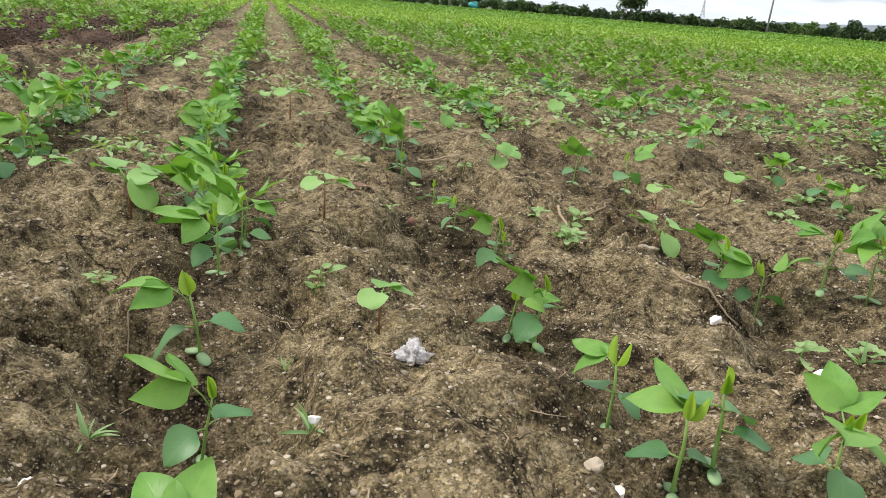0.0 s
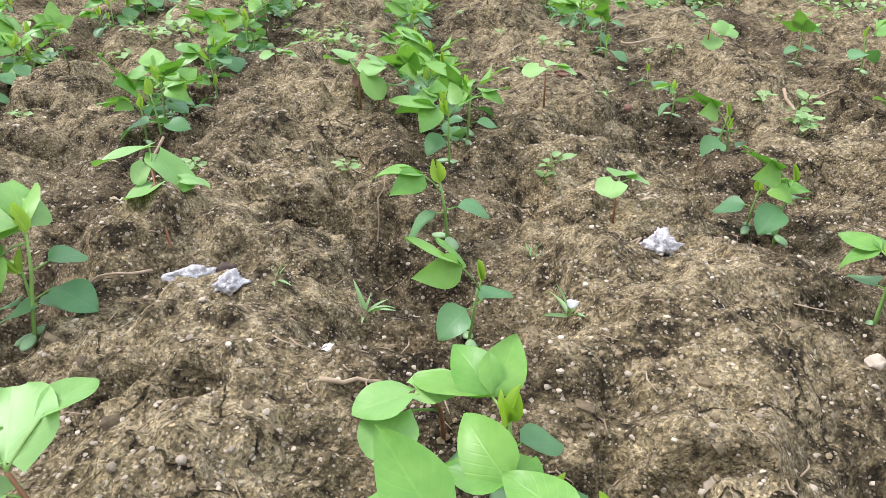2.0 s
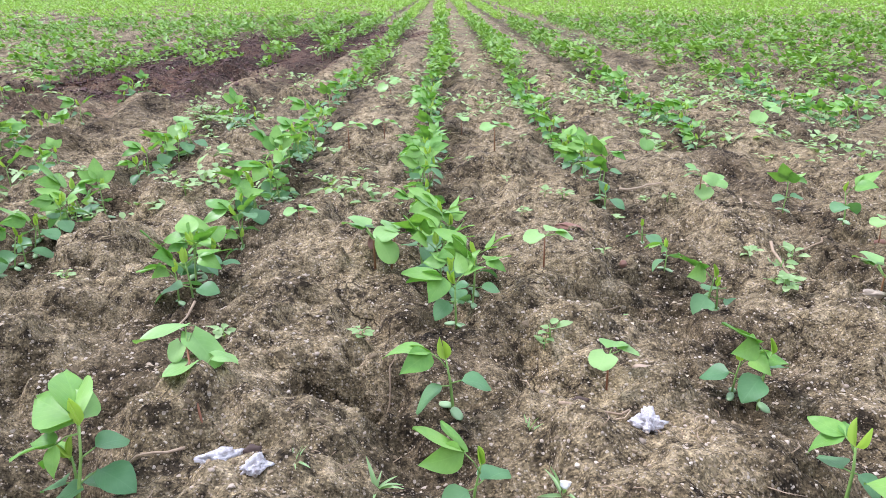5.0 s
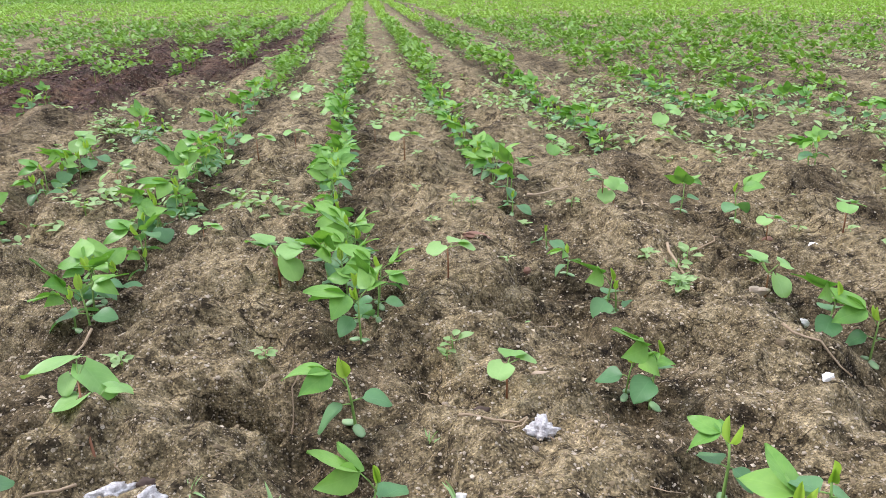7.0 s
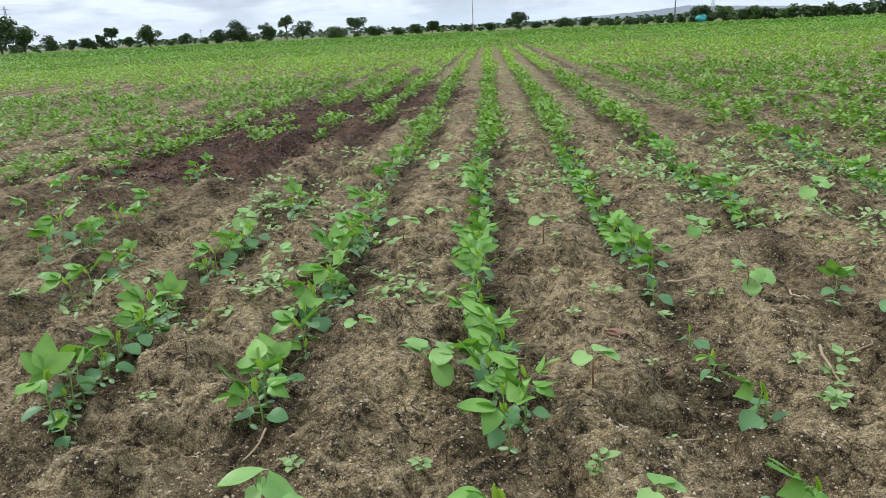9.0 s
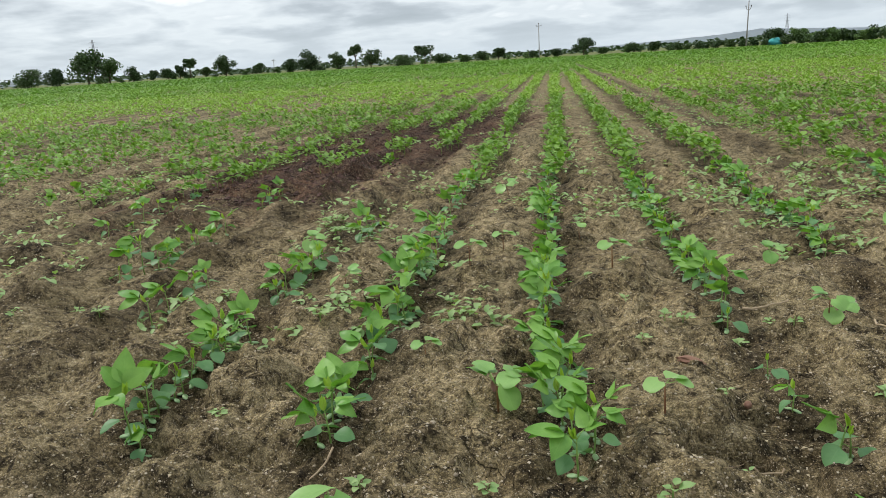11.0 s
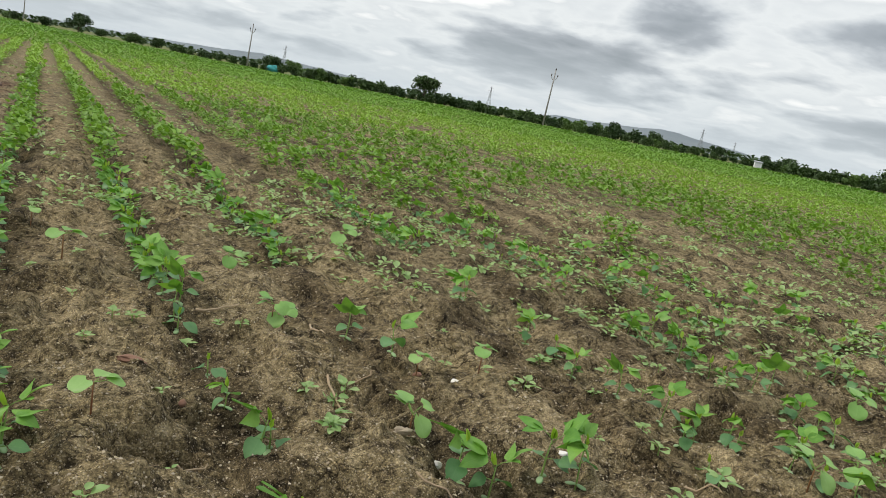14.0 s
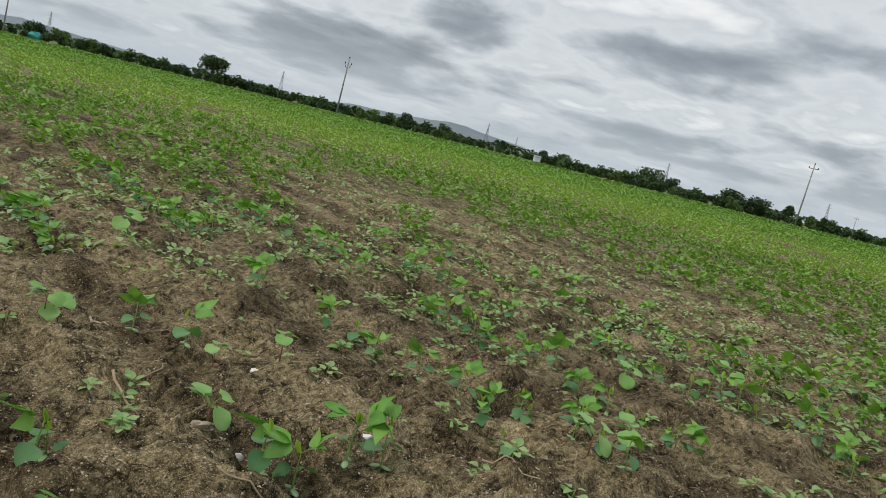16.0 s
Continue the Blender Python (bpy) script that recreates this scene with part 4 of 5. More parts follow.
far_plants("soybean_field_middle", X, Y, 10, 1.25, 0.135, 0.040, FIELD, rng, "dense green soybean rows farther out in the field", False, upright=1.0)
X, Y = field_rows(26, 55, 0.26, 0.9, rng)
far_plants("soybean_field_beyond", X, Y, 8, 2.0, 0.14, 0.075, FIELD_FAR, rng, "dense green soybean rows well out in the field", False)
X, Y = field_rows(55, 200, 1.0, 0.8, rng)
edge = np.interp(np.degrees(np.arctan2(X, Y)), [-46, -20, -5, 10, 20, 60, 70, 86], [185, 175, 150, 112, 98, 98, 110, 125])
ok = np.hypot(X, Y) < edge
far_plants("soybean_field_far", X[ok], Y[ok], 5, 4.5, 0.15, 0.25, FIELD_FAR, rng, "green soybean crop reaching the field edge", False)


# ---- stones, clods, straw and litter ----
def scatter(n, rng):
    r = 0.35 + 3.4 * rng.random(n) ** 1.5
    a = np.radians(rng.uniform(-52, 78, n))
    return r * np.sin(a), r * np.cos(a)


def strew(name, n, lo, hi, mat, label, category, seed, bury=0.25, coarse=False, reach=0.0, places=scatter, rugged=0.22):
    """Many small stones in one mesh."""
    g = np.random.default_rng(seed)
    shapes = []
    for k in range(6):
        bm = bmesh.new()
        bmesh.ops.create_icosphere(bm, subdivisions=1, radius=1)
        v = np.array([q.co[:] for q in bm.verts]) * g.uniform(1 - rugged, 1 + 0.8 * rugged, (len(bm.verts), 1)) * np.array([1.15, 0.85, 0.7])
        f = np.array([[q.index for q in t.verts] for t in bm.faces])
        bm.free()
        if coarse:
            v = np.array([[1, 0, 0], [-1, 0, 0], [0, 1, 0], [0, -1, 0], [0, 0, 0.8], [0, 0, -0.8]]) * g.uniform(0.65, 1.25, (6, 1))
            f = np.array([[0, 2, 4], [2, 1, 4], [1, 3, 4], [3, 0, 4], [2, 0, 5], [1, 2, 5], [3, 1, 5], [0, 3, 5]])
        shapes.append((v, f))
    x, y = places(n, g)
    fit_in = np.hypot(x, y) > reach
    x, y = x[fit_in], y[fit_in]
    n = x.size
    size = lo + (hi - lo) * g.random(n) ** 2.5
    z = height(x, y) + size * (0.7 - bury * 2)
    turn = g.uniform(0, 6.28, n)
    c, s = np.cos(turn)[:, None], np.sin(turn)[:, None]
    verts, faces, o = [], [], 0
    for k, (v, f) in enumerate(shapes):
        pick = np.arange(n) % 6 == k
        m = pick.sum()
        vx = (c[pick] * v[None, :, 0] - s[pick] * v[None, :, 1]) * size[pick][:, None] + x[pick][:, None]
        vy = (s[pick] * v[None, :, 0] + c[pick] * v[None, :, 1]) * size[pick][:, None] + y[pick][:, None]
        vz = v[None, :, 2] * size[pick][:, None] + z[pick][:, None]
        verts.append(np.stack([vx, vy, vz], -1).reshape(-1, 3))
        faces.append((f[None] + (np.arange(m) * len(v))[:, None, None] + o).reshape(-1, 3))
        o += m * len(v)
    ob = new(name, sheet_mesh(name, np.concatenate(verts), np.concatenate(faces)))
    ob.data.polygons.foreach_set("use_smooth", np.full(len(ob.data.polygons), rugged < 0.3 and not coarse))
    ob.data.materials.append(mat)
    return tagged(ob, label, category, kind="stuff")


strew("small_pebbles", 8200, 0.0009, 0.0038, PEBBLE, "small tan pebbles strewn over the soil", "pebbles", 3, 0.32, rugged=0.34)
strew("soil_crumbs", 7500, 0.0012, 0.0042, CLOD, "crumbs and small clods of brown soil", "soil", 4, 0.26, rugged=0.5)
strew("pale_grit", 11000, 0.0010, 0.0042, GRIT, "pale grit and tiny stones strewn over the soil", "grit", 9, 0.25, True, 0.95)
strew("soil_clods", 420, 0.004, 0.010, CLOD, "broken clods of brown soil lying on the ridges", "soil", 6, 0.40, rugged=0.5)


def dark_patch(n, g):
    y = g.uniform(3.9, 10.0, n)
    return 0.12 * y - 2.3 + g.normal(0, 0.42, n), y


strew("dark_clods", 6000, 0.005, 0.017, PURPLE, "loose dark purplish clods in a damp patch of soil", "soil", 12, 0.2, True, 0.0, dark_patch)

PEBBLES = [mesh_of("pebble", *pebble_data(1.0, k), PEBBLE) for k in range(6)]
for i in range(220):
    x, y = scatter(1, rng)
    x, y, s = float(x[0]), float(y[0]), rnd.uniform(0.0028, 0.006)
    ob = tagged(new("pebble", PEBBLES[i % 6]), "rounded tan pebble half sunk in the soil", "stone", "pebbles on the soil")
    ob.matrix_basis = Matrix.Translation((x, y, float(height(x, y)) + s * 0.2)) @ Matrix.Rotation(rnd.uniform(0, 6.28), 4, "Z") @ Matrix.Scale(s, 4)


def lay(name, me, x, y, turn=0.0, rise=0.0, label="", category="stone", group="", tilt=0.0):
    ob = tagged(new(name, me), label, category, group)
    ob.matrix_basis = pose(x, y, float(height(x, y)) + rise, 0, tilt, turn)
    return ob


lay("lint_clump", lump_mesh("lint_clump", LINT, (0.016, 0.013, 0.013), 1, rough=0.85, level=4), 0.252, 0.835, -25, 0.008, "clump of white cotton lint lying on the soil", "lint", "lint clumps")
lay("lint_clump", lump_mesh("lint_clump", LINT, (0.022, 0.009, 0.008), 2, rough=0.85, level=4), -0.255, 0.752, 28, 0.004, "long clump of white cotton lint with a black husk", "lint", "lint clumps")
lay("lint_clump", lump_mesh("lint_clump", LINT, (0.015, 0.010, 0.009), 3, rough=0.85, level=4), -0.212, 0.735, 35, 0.004, "small clump of white cotton lint beside a husk", "lint", "lint clumps")
for k, (x, y, a, b, turn, word) in enumerate([(0.834, 1.209, 0.015, 0.011, 20, "white chalky stone"), (0.72, 0.95, 0.012, 0.009, 50, "white chalky stone"), (0.77, 0.79, 0.012, 0.008, 10, "white chalky stone"), (1.131, 1.175, 0.016, 0.010, 0, "white chalky stone"),
                                        (0.41, 0.62, 0.012, 0.009, -20, "white chalky stone"), (0.38, 0.61, 0.010, 0.008, 40, "pale tan stone"), (0.205, 0.49, 0.010, 0.012, 0, "pale tan stone"), (0.137, 0.738, 0.007, 0.005, 0, "white chalky stone"),
                                        (-0.11, 0.68, 0.010, 0.006, 60, "white chalky stone"), (1.1, 1.62, 0.014, 0.012, 0, "white chalky stone")]):
    lay("stone", lump_mesh("stone", WHITE if "white" in word else PEBBLE, (a, b, 0.008), 20 + k, rough=0.35, chips=6), x, y, turn, 0.003, word + " lying on the soil", "stone", "pale stones")
lay("stone", lump_mesh("stone", PEBBLE, (0.025, 0.011, 0.011), 41, rough=0.6, chips=7), 0.81, 1.324, 5, 0.008, "grey pitted stone lying on the soil", "stone", "pale stones")
lay("stone", lump_mesh("stone", BRICK, (0.013, 0.011, 0.009), 42, rough=0.3), 0.99, 1.63, 5, 0.004, "small reddish stone on the soil", "stone", "reddish stones")
lay("stone", lump_mesh("stone", BRICK, (0.008, 0.007, 0.008), 43, rough=0.2), 0.37, 1.47, 5, 0.006, "small reddish stone on the soil", "stone", "reddish stones")
lay("brick_shard", lump_mesh("brick_shard", BRICK, (0.034, 0.013, 0.014), 44, rough=0.5, chips=9), 0.29, 1.65, -35, 0.008, "broken reddish brick shard half sunk in soil", "brick")
lay("flat_stone", lump_mesh("flat_stone", solid_material("pinkish_stone", (0.27, 0.20, 0.14), (0.38, 0.29, 0.20), 60, 0.85, 0.4), (0.024, 0.011, 0.004), 45, rough=0.35), 0.31, 1.03, -20, 0.002, "flat pinkish tan stone on the soil", "stone")
lay("seed_husk", lump_mesh("seed_husk", HUSK, (0.016, 0.011, 0.007), 46, rough=0.3), 0.195, 0.975, 20, 0.003, "dark brown curled seed husk on the soil", "husk", "dark husks")
lay("seed_husk", lump_mesh("seed_husk", HUSK, (0.011, 0.007, 0.008), 47, rough=0.3), -0.222, 0.765, 10, 0.004, "dark open husk behind white lint", "husk", "dark husks")
lay("dry_leaf", leaf_mesh("dry_leaf", BRICK, 0.035, 0.022, "ovate", 0.5, 0.2, 0.1, 8), -0.14, 1.40, 60, 0.012, "dry reddish brown leaf leaning on the soil", "leaf", tilt=-60)


def twig(x0, y0, x1, y1, thick, label, seed, rise=0.004):
    g = random.Random(seed)
    pts = []
    for i in range(7):
        f = i / 6
        x, y = x0 + (x1 - x0) * f + g.gauss(0, 0.0025), y0 + (y1 - y0) * f + g.gauss(0, 0.0025)
        pts.append((x, y, 0))
    h = [float(height(px, py)) for px, py, _ in pts]
    line = np.polyfit(range(7), h, 1)
    pts = [(px, py, max(float(np.polyval(line, i)), h[i]) + thick * 0.9 + rise) for i, (px, py, _) in enumerate(pts)]
    return tagged(new("twig", tube("twig", pts, [thick * (1 - 0.07 * i) for i in range(7)], STRAW)), label, "twig", "dry twigs on the soil")


for k, (a, b, c, d, t) in enumerate([(0.155, 0.925, 0.255, 0.915, 0.0028), (0.20, 0.905, 0.25, 0.90, 0.002), (0.725, 1.61, 0.745, 1.47, 0.0038), (0.71, 1.07, 0.80, 1.01, 0.0025), (0.75, 0.76, 0.86, 0.60, 0.004),
                                    (-0.10, 0.585, -0.05, 0.588, 0.0024), (0.0, 0.44, -0.05, 0.36, 0.0018), (0.33, 1.245, 0.40, 1.30, 0.0022), (0.50, 2.08, 0.62, 2.09, 0.004), (-0.09, 0.98, -0.07, 1.03, 0.0015), (-0.31, 0.80, -0.37, 0.76, 0.002),
                                    (0.98, 0.90, 1.05, 0.84, 0.003), (1.33, 1.0, 1.36, 0.86, 0.0025), (-0.43, 1.22, -0.46, 1.16, 0.0025), (0.81, 2.0, 0.815, 1.88, 0.003), (0.80, 1.61, 0.86, 1.62, 0.0025)]):
    twig(a, b, c, d, t, "dry pale twig lying on the soil" if t < 0.0035 else "thick dry brown twig lying on the soil", k)
g = np.random.default_rng(19)
X, Y = scatter(1900, g)
X, Y = X[np.hypot(X, Y) > 1.05], Y[np.hypot(X, Y) > 1.05]
bits = np.stack([X, Y, height(X, Y) + 0.003], -1)
leaf_cloud("dry_leaf_bits", bits, g.uniform(0, 6.28, X.size), g.uniform(-0.1, 0.5, X.size), g.uniform(0.005, 0.017, X.size), g.uniform(0.003, 0.008, X.size), DRY, "torn bits of pale dry leaf lying on the soil", False)["category"] = "dry leaves"
pieces = []
for i in range(620):
    x, y = scatter(1, rng)
    x, y = float(x[0]), float(y[0])
    t, ln = rnd.uniform(0, 6.28), rnd.uniform(0.008, 0.04)
    z = float(height(x, y)) + 0.003
    pieces.append(tube_data([(x, y, z), (x + ln * 0.5 * math.cos(t), y + ln * 0.5 * math.sin(t), z + 0.002), (x + ln * math.cos(t + 0.3), y + ln * math.sin(t + 0.3), z)], (0.0008, 0.0008, 0.0005), 4))
tagged(new("straw_bits", joined("straw_bits", pieces, STRAW)), "bits of dry straw strewn over the soil", "straw", kind="stuff")


# ---- the field edge: trees, hedge, poles ----
def around(az, dist):
    return dist * math.sin(radians(az)), dist * math.cos(radians(az))


def far_ground(x, y):
    return float(height(x, y))


def crown_mesh(name, wide, low, high, leaf, count, mat, seed, lobes=14):
    g = np.random.default_rng(seed)
    c = np.stack([np.clip(g.normal(0, wide * 0.2, lobes), -0.32 * wide, 0.32 * wide), np.clip(g.normal(0, wide * 0.2, lobes), -0.32 * wide, 0.32 * wide), g.uniform(low + (high - low) * 0.2, high - (high - low) * 0.2, lobes)], -1)
    c[0] = (0, 0, (low + high) / 2)
    rad = g.uniform(0.17, 0.27, lobes) * wide
    pick = g.integers(0, lobes, count)
    d = g.normal(0, 1, (count, 3))
    d /= np.linalg.norm(d, axis=1)[:, None]
    p = c[pick] + d * (rad[pick] * g.uniform(0.45, 1.08, count))[:, None] * np.array([1, 1, 0.8])
    p[:, 2] = np.clip(p[:, 2], low, high)
    az, el = g.uniform(0, 6.28, count), g.uniform(-1.0, 0.9, count)
    n1 = np.stack([np.cos(el) * np.cos(az), np.cos(el) * np.sin(az), np.sin(el)], -1)
    n2 = np.cross(n1, g.normal(0, 1, (count, 3)))
    n2 /= np.linalg.norm(n2, axis=1)[:, None]
    s = (leaf * g.uniform(0.6, 1.4, count))[:, None]
    verts = np.stack([p - n1 * s * 0.6, p + n2 * s * 0.45, p + n1 * s * 0.6, p - n2 * s * 0.45], 1).reshape(-1, 3)
    i = np.arange(count)[:, None]
    me = sheet_mesh(name, verts, (i * 4 + np.array([[0, 1, 2, 0, 2, 3]])).reshape(-1, 3))
    me.materials.append(mat)
    return me


def tree(az, dist, wide, top, seed, stem=0.35, pale=False, label="dark green broad-crowned tree at the field edge"):
    """wide: the crown's width, top: its height, both as angles in degrees seen from the walk; stem: the bare part of its height."""
    x, y = around(az, dist)
    w, h = dist * radians(wide), dist * radians(top) + 0.7
    z = far_ground(x, y)
    root = tagged(new("tree"), label, "tree", "trees at the field edge")
    root.location = (x, y, z)
    g = random.Random(seed)
    bits = [tube_data([(0, 0, -0.2), (g.gauss(0, 0.06), 0, h * 0.3), (g.gauss(0, 0.12), g.gauss(0, 0.1), h * 0.7)], (0.035 * h, 0.025 * h, 0.012 * h), 7)]
    for k in range(5):
        t = k * 1.3 + g.uniform(0, 1)
        z0 = h * g.uniform(max(0.12, stem * 0.8), 0.5)
        bits.append(tube_data([(0, 0, z0), (w * 0.18 * math.cos(t), w * 0.18 * math.sin(t), z0 + h * 0.16), (w * 0.34 * math.cos(t), w * 0.34 * math.sin(t), z0 + h * 0.28)], (0.014 * h, 0.010 * h, 0.005 * h), 5))
    part("trunk", joined("trunk", bits, BARK), root)
    part("crown", crown_mesh("crown", w, h * stem, h, 0.045 * (w + h) / 2 + 0.07, 2200, PALE_CROWN if pale else CROWN, seed), root)
    return root


for az, wide, top in [(-36.5, 1.8, 1.0), (-34.7, 1.5, 1.08), (-30.1, 1.2, 0.85), (-28.8, 0.7, 0.61), (-27.8, 1.2, 0.81), (-27.0, 0.9, 0.87), (-25.3, 0.7, 0.65), (-23.9, 1.6, 1.38), (-21.7, 1.1, 0.61), (-19.2, 1.5, 0.75),
                      (-17.9, 1.8, 1.39), (-15.9, 1.3, 1.08), (-13.5, 1.5, 1.19), (-11.2, 2.0, 0.58), (-8.3, 1.3, 0.51), (-6.5, 1.0, 0.3), (-5.3, 0.9, 0.52)]:
    tree(az, 186 - abs(az) * 0.1, wide, top, int(az * 10) + 999, 0.06)
tree(-32.9, 180, 3.0, 2.08, 1, 0.15, label="large spreading dark green tree at the field edge")
tree(-31.6, 184, 1.9, 1.6, 2, 0.12, True, "large pale green tree at the field edge")
for az, wide, top in [(-26.3, 0.9, 1.19), (-9.5, 1.4, 1.14), (-14.6, 1.1, 1.53)]:
    tree(az, 182, wide, top, int(az * 10) + 555, 0.55, label="slender tree with a small crown on a bare trunk")
for az, wide, top in [(-4.1, 1.0, 0.82), (-1.6, 0.6, 0.3), (0.1, 0.9, 0.48), (2.1, 1.6, 1.03), (3.5, 0.7, 0.3), (5.6, 1.1, 0.54), (7.0, 1.0, 0.54)]:
    tree(az, 165, wide, top, int(az * 10) + 777, 0.06)
tree(14.7, 122, 1.7, 0.87, 31, 0.15, label="rounded dark green tree behind a teal tarpaulin")
tree(16.4, 122, 1.3, 0.74, 32, 0.15, True, "rounded mid-green tree at the field edge")
tree(26.1, 108, 1.9, 1.8, 33, 0.12, label="large dark green tree standing above the hedge")
for az, wide, top, stem in [(40.4, 1.3, 0.93, 0.15), (43.3, 1.2, 0.83, 0.12), (47.8, 0.9, 0.64, 0.2), (51.0, 0.9, 0.65, 0.15), (52.5, 2.0, 0.70, 0.1), (58.7, 2.8, 1.22, 0.1), (60.7, 1.7, 0.88, 0.1), (64.9, 2.2, 1.09, 0.1), (66.4, 2.0, 1.0, 0.1), (68.5, 0.9, 1.04, 0.4), (71.0, 1.2, 0.75, 0.1), (76, 2.0, 0.9, 0.1)]:
    tree(az, 112, wide, top, int(az * 10), stem)


def bush(seed, pale=False):
    root = tagged(new("bush"), "dense green bush in the hedge along the field", "bush", "hedge bushes")
    part("crown", crown_mesh("crown", 2.4, 0.0, 1.55, 0.22, 700, PALE_CROWN if pale else CROWN, seed, 7), root)
    part("stem", tube("stem", [(0, 0, -0.2), (0.05, 0, 0.5), (0, 0.1, 0.9)], (0.06, 0.05, 0.03), BARK, 5), root)
    return root


bushes = Nursery([lambda: bush(1), lambda: bush(2), lambda: bush(3, True)])
az = 8.2
while az < 84:
    dist = float(np.interp(az, [8, 20, 60, 84], [128, 106, 106, 130])) + rnd.uniform(-2, 3)
    x, y = around(az, dist)
    bushes.put(rnd.choice((0, 1, 0, 1, 2)), x, y, rnd.uniform(0, 360), rnd.uniform(0.75, 1.25) * (1.0 if az > 17 else 0.8) * (0.75 if 44 < az < 51 else 1.0))
    az += rnd.uniform(0.45, 0.85)
for i in range(34):
    az = rnd.uniform(-38, 8)
    x, y = around(az, rnd.uniform(186, 200) if az < -5 else rnd.uniform(168, 185))
    bushes.put(rnd.randrange(3), x, y, rnd.uniform(0, 360), rnd.uniform(0.5, 0.95))

# a thin far wood and the hills behind
g = np.random.default_rng(9)
n = 5200
a, r = np.radians(g.uniform(-50, 92, n)), g.uniform(300, 650, n)
base = np.stack([r * np.sin(a), r * np.cos(a), g.uniform(0.2, 1, n) * r * 0.0055 * (0.6 + 0.9 * (swell(a * 30, a * 0, 3) + 0.5))], -1)
leaf_cloud("far_wood", base, g.uniform(0, 6.28, n), g.uniform(-0.4, 1.2, n), r * 0.006, r * 0.006, CROWN, "thin dark wood far behind the field", False)["category"] = "wood"


def hill(name, azs, els, dist, label):
    """A long ridge with a sloping front and back."""
    fine = np.arange(azs[0], azs[-1], 0.25)
    e = np.interp(fine, azs, els) + 0.04 * (swell(fine * 1.3, fine * 0, 4)) + 0.02 * swell(fine * 4, fine * 0, 6)
    h = np.maximum(0, dist * np.tan(np.radians(e)))
    s, c = np.sin(np.radians(fine)), np.cos(np.radians(fine))
    rings = [(dist * 0.86, -4 + h * 0), (dist * 0.93, h * 0.45), (dist * 0.975, h * 0.86), (dist, h), (dist * 1.06, h * 0.9), (dist * 1.2, h * 0 - 4)]
    verts = np.concatenate([np.stack([s * d, c * d, z], -1) for d, z in rings])
    k = len(fine)
    i = np.arange(k * len(rings)).reshape(len(rings), k)
    ob = new(name, sheet_mesh(name, verts, np.stack([i[:-1, :-1], i[:-1, 1:], i[1:, 1:], i[1:, :-1]], -1).reshape(-1, 4)))
    ob.data.materials.append(HILL)
    return tagged(ob, label, "hill", kind="structure")


hill("backdrop_hill_east", [33, 36, 39, 42, 43.5, 45, 46.5, 49.5, 53], [0.1, 0.62, 0.68, 0.86, 1.05, 1.0, 0.8, 0.5, 0.1], 2600, "flat-topped grey hill far behind the field")
hill("backdrop_hill_north", [-12, -6, 0, 5, 9, 12, 14, 16, 20, 26], [0.1, 0.22, 0.28, 0.36, 0.5, 0.66, 0.85, 0.7, 0.5, 0.1], 3000, "long low grey ridge far behind the field")
hill("backdrop_hill_west", [-50, -40, -30, -20, -10], [0.2, 0.3, 0.25, 0.3, 0.1], 3300, "faint low grey ridge on the horizon")


def power_pole(x, y, tall, lean=0.0, prongs=False):
    root = tagged(new("power_pole"), "slim grey power pole with a small crossarm and insulators", "pole", "power poles along the field")
    root.matrix_basis = pose(x, y, far_ground(x, y) - 0.1, 0, lean, -math.degrees(math.atan2(x, y)))
    part("shaft", tube("shaft", [(0, 0, 0), (0, 0, tall * 0.5), (0, 0, tall)], (0.11, 0.09, 0.065), POLE, 8), root)
    if prongs:
        part("crossarm", tube("crossarm", [(-0.34, 0, tall * 0.90), (-0.2, 0, tall * 0.845), (0, 0, tall * 0.83), (0.2, 0, tall * 0.845), (0.34, 0, tall * 0.90)], (0.04,) * 5, POLE, 6), root)
        spots = ((-0.34, tall * 0.90), (0.34, tall * 0.90), (0, tall))
    else:
        part("crossarm", tube("crossarm", [(-0.55, 0, tall * 0.94), (0.55, 0, tall * 0.94)], (0.05, 0.05), POLE, 6), root)
        spots = ((-0.5, tall * 0.94), (0.5, tall * 0.94), (0, tall))
    for px, pz in spots:
        part("insulator", tube("insulator", [(px, 0, pz), (px, 0, pz + 0.08), (px, 0, pz + 0.2)], (0.05, 0.075, 0.03), HUSK, 7), root)
    return root


for az, dist, top, lean, prongs in [(-1.1, 160, 2.18, 0, False), (13.1, 112, 2.65, 1.5, True), (35.2, 86, 3.79, 1.5, True), (69.2, 98, 4.02, 1, False), (72.7, 240, 1.2, 0, False), (-9.1, 230, 1.1, 4, False), (-20.5, 250, 0.8, 0, False), (-17.2, 250, 0.8, 0, False)]:
    power_pole(*around(az, dist), dist * math.tan(radians(top)) + 0.75, lean, prongs)


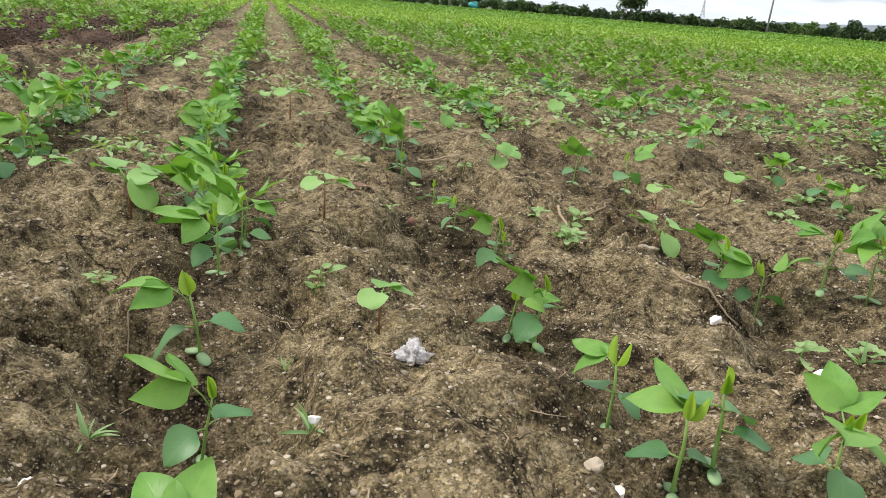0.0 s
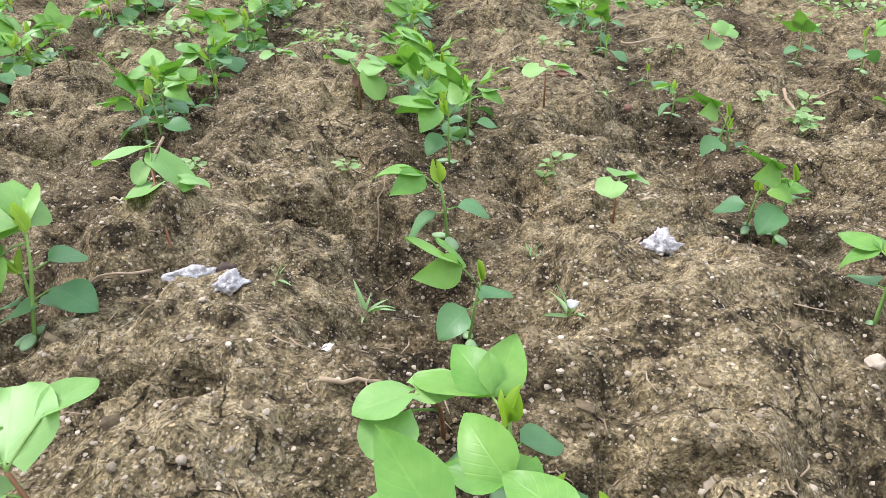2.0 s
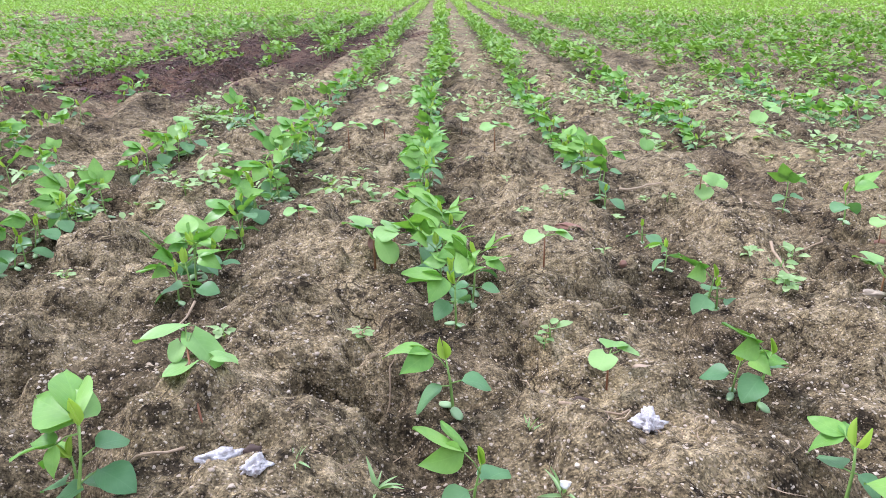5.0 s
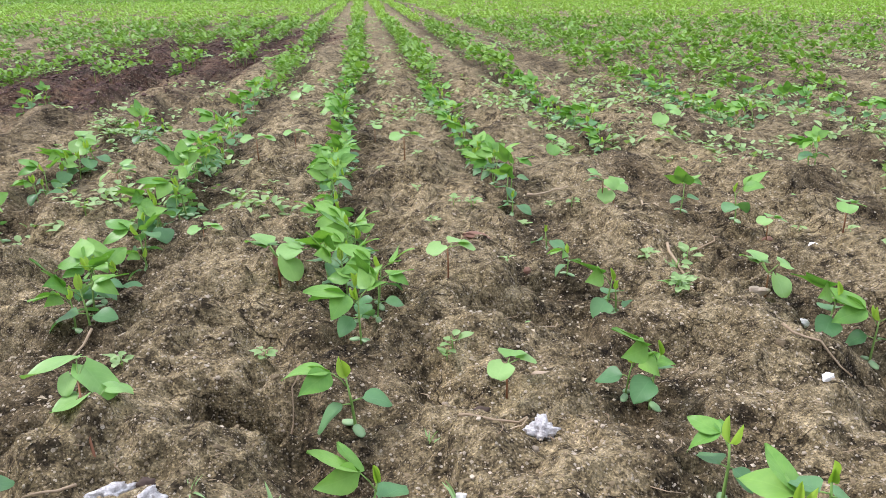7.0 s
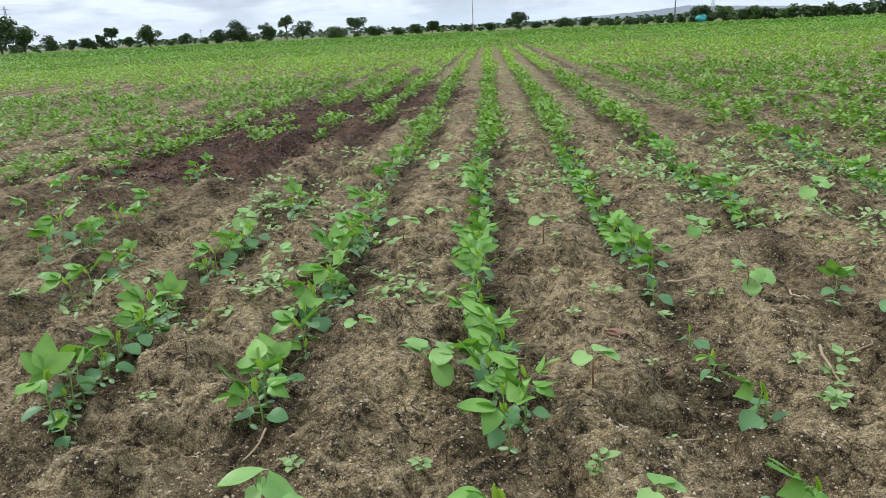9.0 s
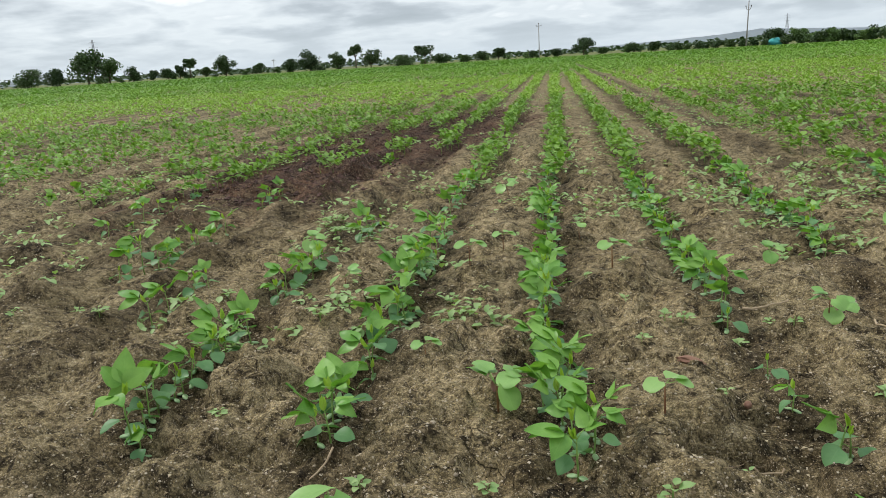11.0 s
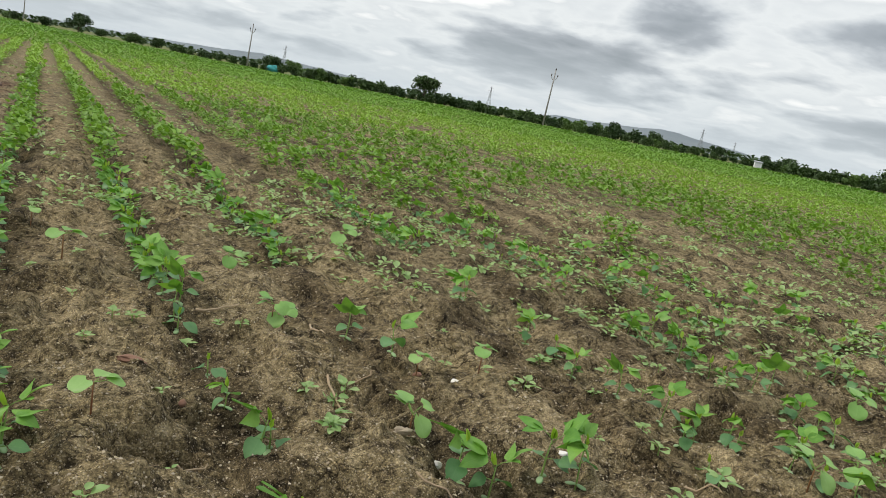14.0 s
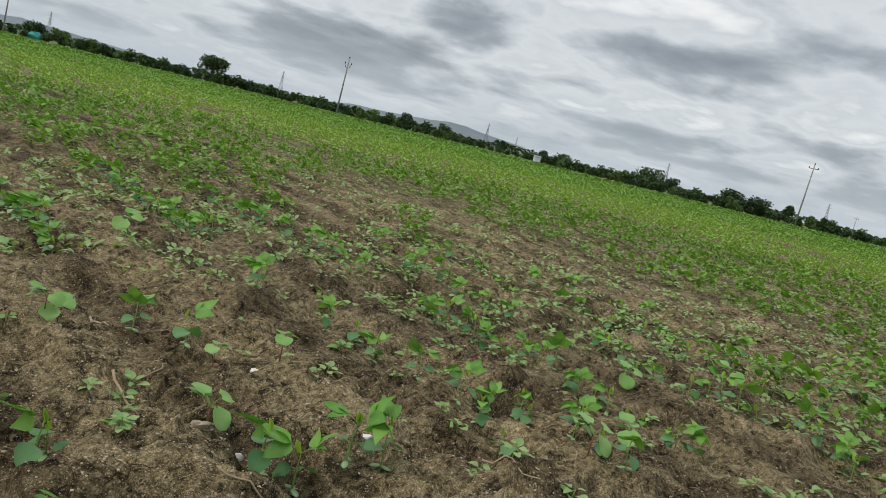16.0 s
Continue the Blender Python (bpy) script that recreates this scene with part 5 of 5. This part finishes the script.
def pylon(az, dist, top):
    x, y = around(az, dist)
    h = dist * math.tan(radians(top)) + 1
    root = tagged(new("lattice_pylon"), "grey steel lattice pylon far behind the field", "pylon", "far pylons")
    root.matrix_basis = pose(x, y, far_ground(x, y), 0, 0, 20 - az)
    b, t, rad = h * 0.10, h * 0.02, h * 0.0055
    for i, j in ((1, 1), (1, -1), (-1, 1), (-1, -1)):
        part("leg", tube("leg", [(i * b, j * b, -0.5), (i * t, j * t, h * 0.72), (i * t * 0.4, j * t * 0.4, h)], (rad, rad, rad * 0.7), STEEL, 4), root)
    for k in range(6):
        z0, z1 = h * 0.12 * k, h * 0.12 * (k + 1)
        w0, w1 = b + (t - b) * z0 / (h * 0.72), b + (t - b) * z1 / (h * 0.72)
        part("brace", tube("brace", [(-w0, -w0, z0), (w1, -w1, z1)], (rad * 0.6,) * 2, STEEL, 4), root)
        part("brace", tube("brace", [(w0, w0, z0), (-w1, w1, z1)], (rad * 0.6,) * 2, STEEL, 4), root)
    for z in (0.72, 0.82, 0.92):
        part("crossarm", tube("crossarm", [(-h * 0.11, 0, h * z), (0, 0, h * (z + 0.02)), (h * 0.11, 0, h * z)], (rad * 0.5, rad, rad * 0.5), STEEL, 4), root)


for az, top in [(-32.3, 2.7), (15.6, 1.66), (30.9, 1.7), (46.5, 1.61), (48.8, 1.1), (60.0, 1.86), (70.9, 1.66)]:
    pylon(az, 520 if top > 1.5 else 800, top)

x, y = around(14.9, 116)
lay("tarpaulin_mound", lump_mesh("tarpaulin_mound", TARP, (0.95, 0.7, 0.75), 61, rough=0.25), x, y, 0, 0.35, "heap covered with a teal tarpaulin at the field edge", "tarpaulin")
x, y = around(50.6, 104)
shed = tagged(new("small_shed"), "small white sheet-clad shed beside the hedge", "shed")
shed.matrix_basis = pose(x, y, far_ground(x, y), 0, 0, -40) @ Matrix.Scale(0.8, 4)
bm = bmesh.new()
bmesh.ops.create_cube(bm, size=1)
bmesh.ops.scale(bm, vec=(1.1, 0.9, 1.1), verts=bm.verts)
bmesh.ops.translate(bm, vec=(0, 0, 0.5), verts=bm.verts)
bmesh.ops.bevel(bm, geom=bm.edges[:], offset=0.03, segments=1, affect="EDGES")
me = bpy.data.meshes.new("wall")
bm.to_mesh(me)
bm.free()
me.materials.append(SHEET)
part("wall", me, shed)
part("roof", mesh_of("roof", [(-0.68, -0.58, 1.04), (0.68, -0.58, 1.04), (0.68, 0.58, 1.22), (-0.68, 0.58, 1.22), (-0.68, -0.58, 1.08), (0.68, -0.58, 1.08), (0.68, 0.58, 1.26), (-0.68, 0.58, 1.26)],
                     [(0, 3, 2, 1), (4, 5, 6, 7), (0, 1, 5, 4), (1, 2, 6, 5), (2, 3, 7, 6), (3, 0, 4, 7)], STEEL), shed)
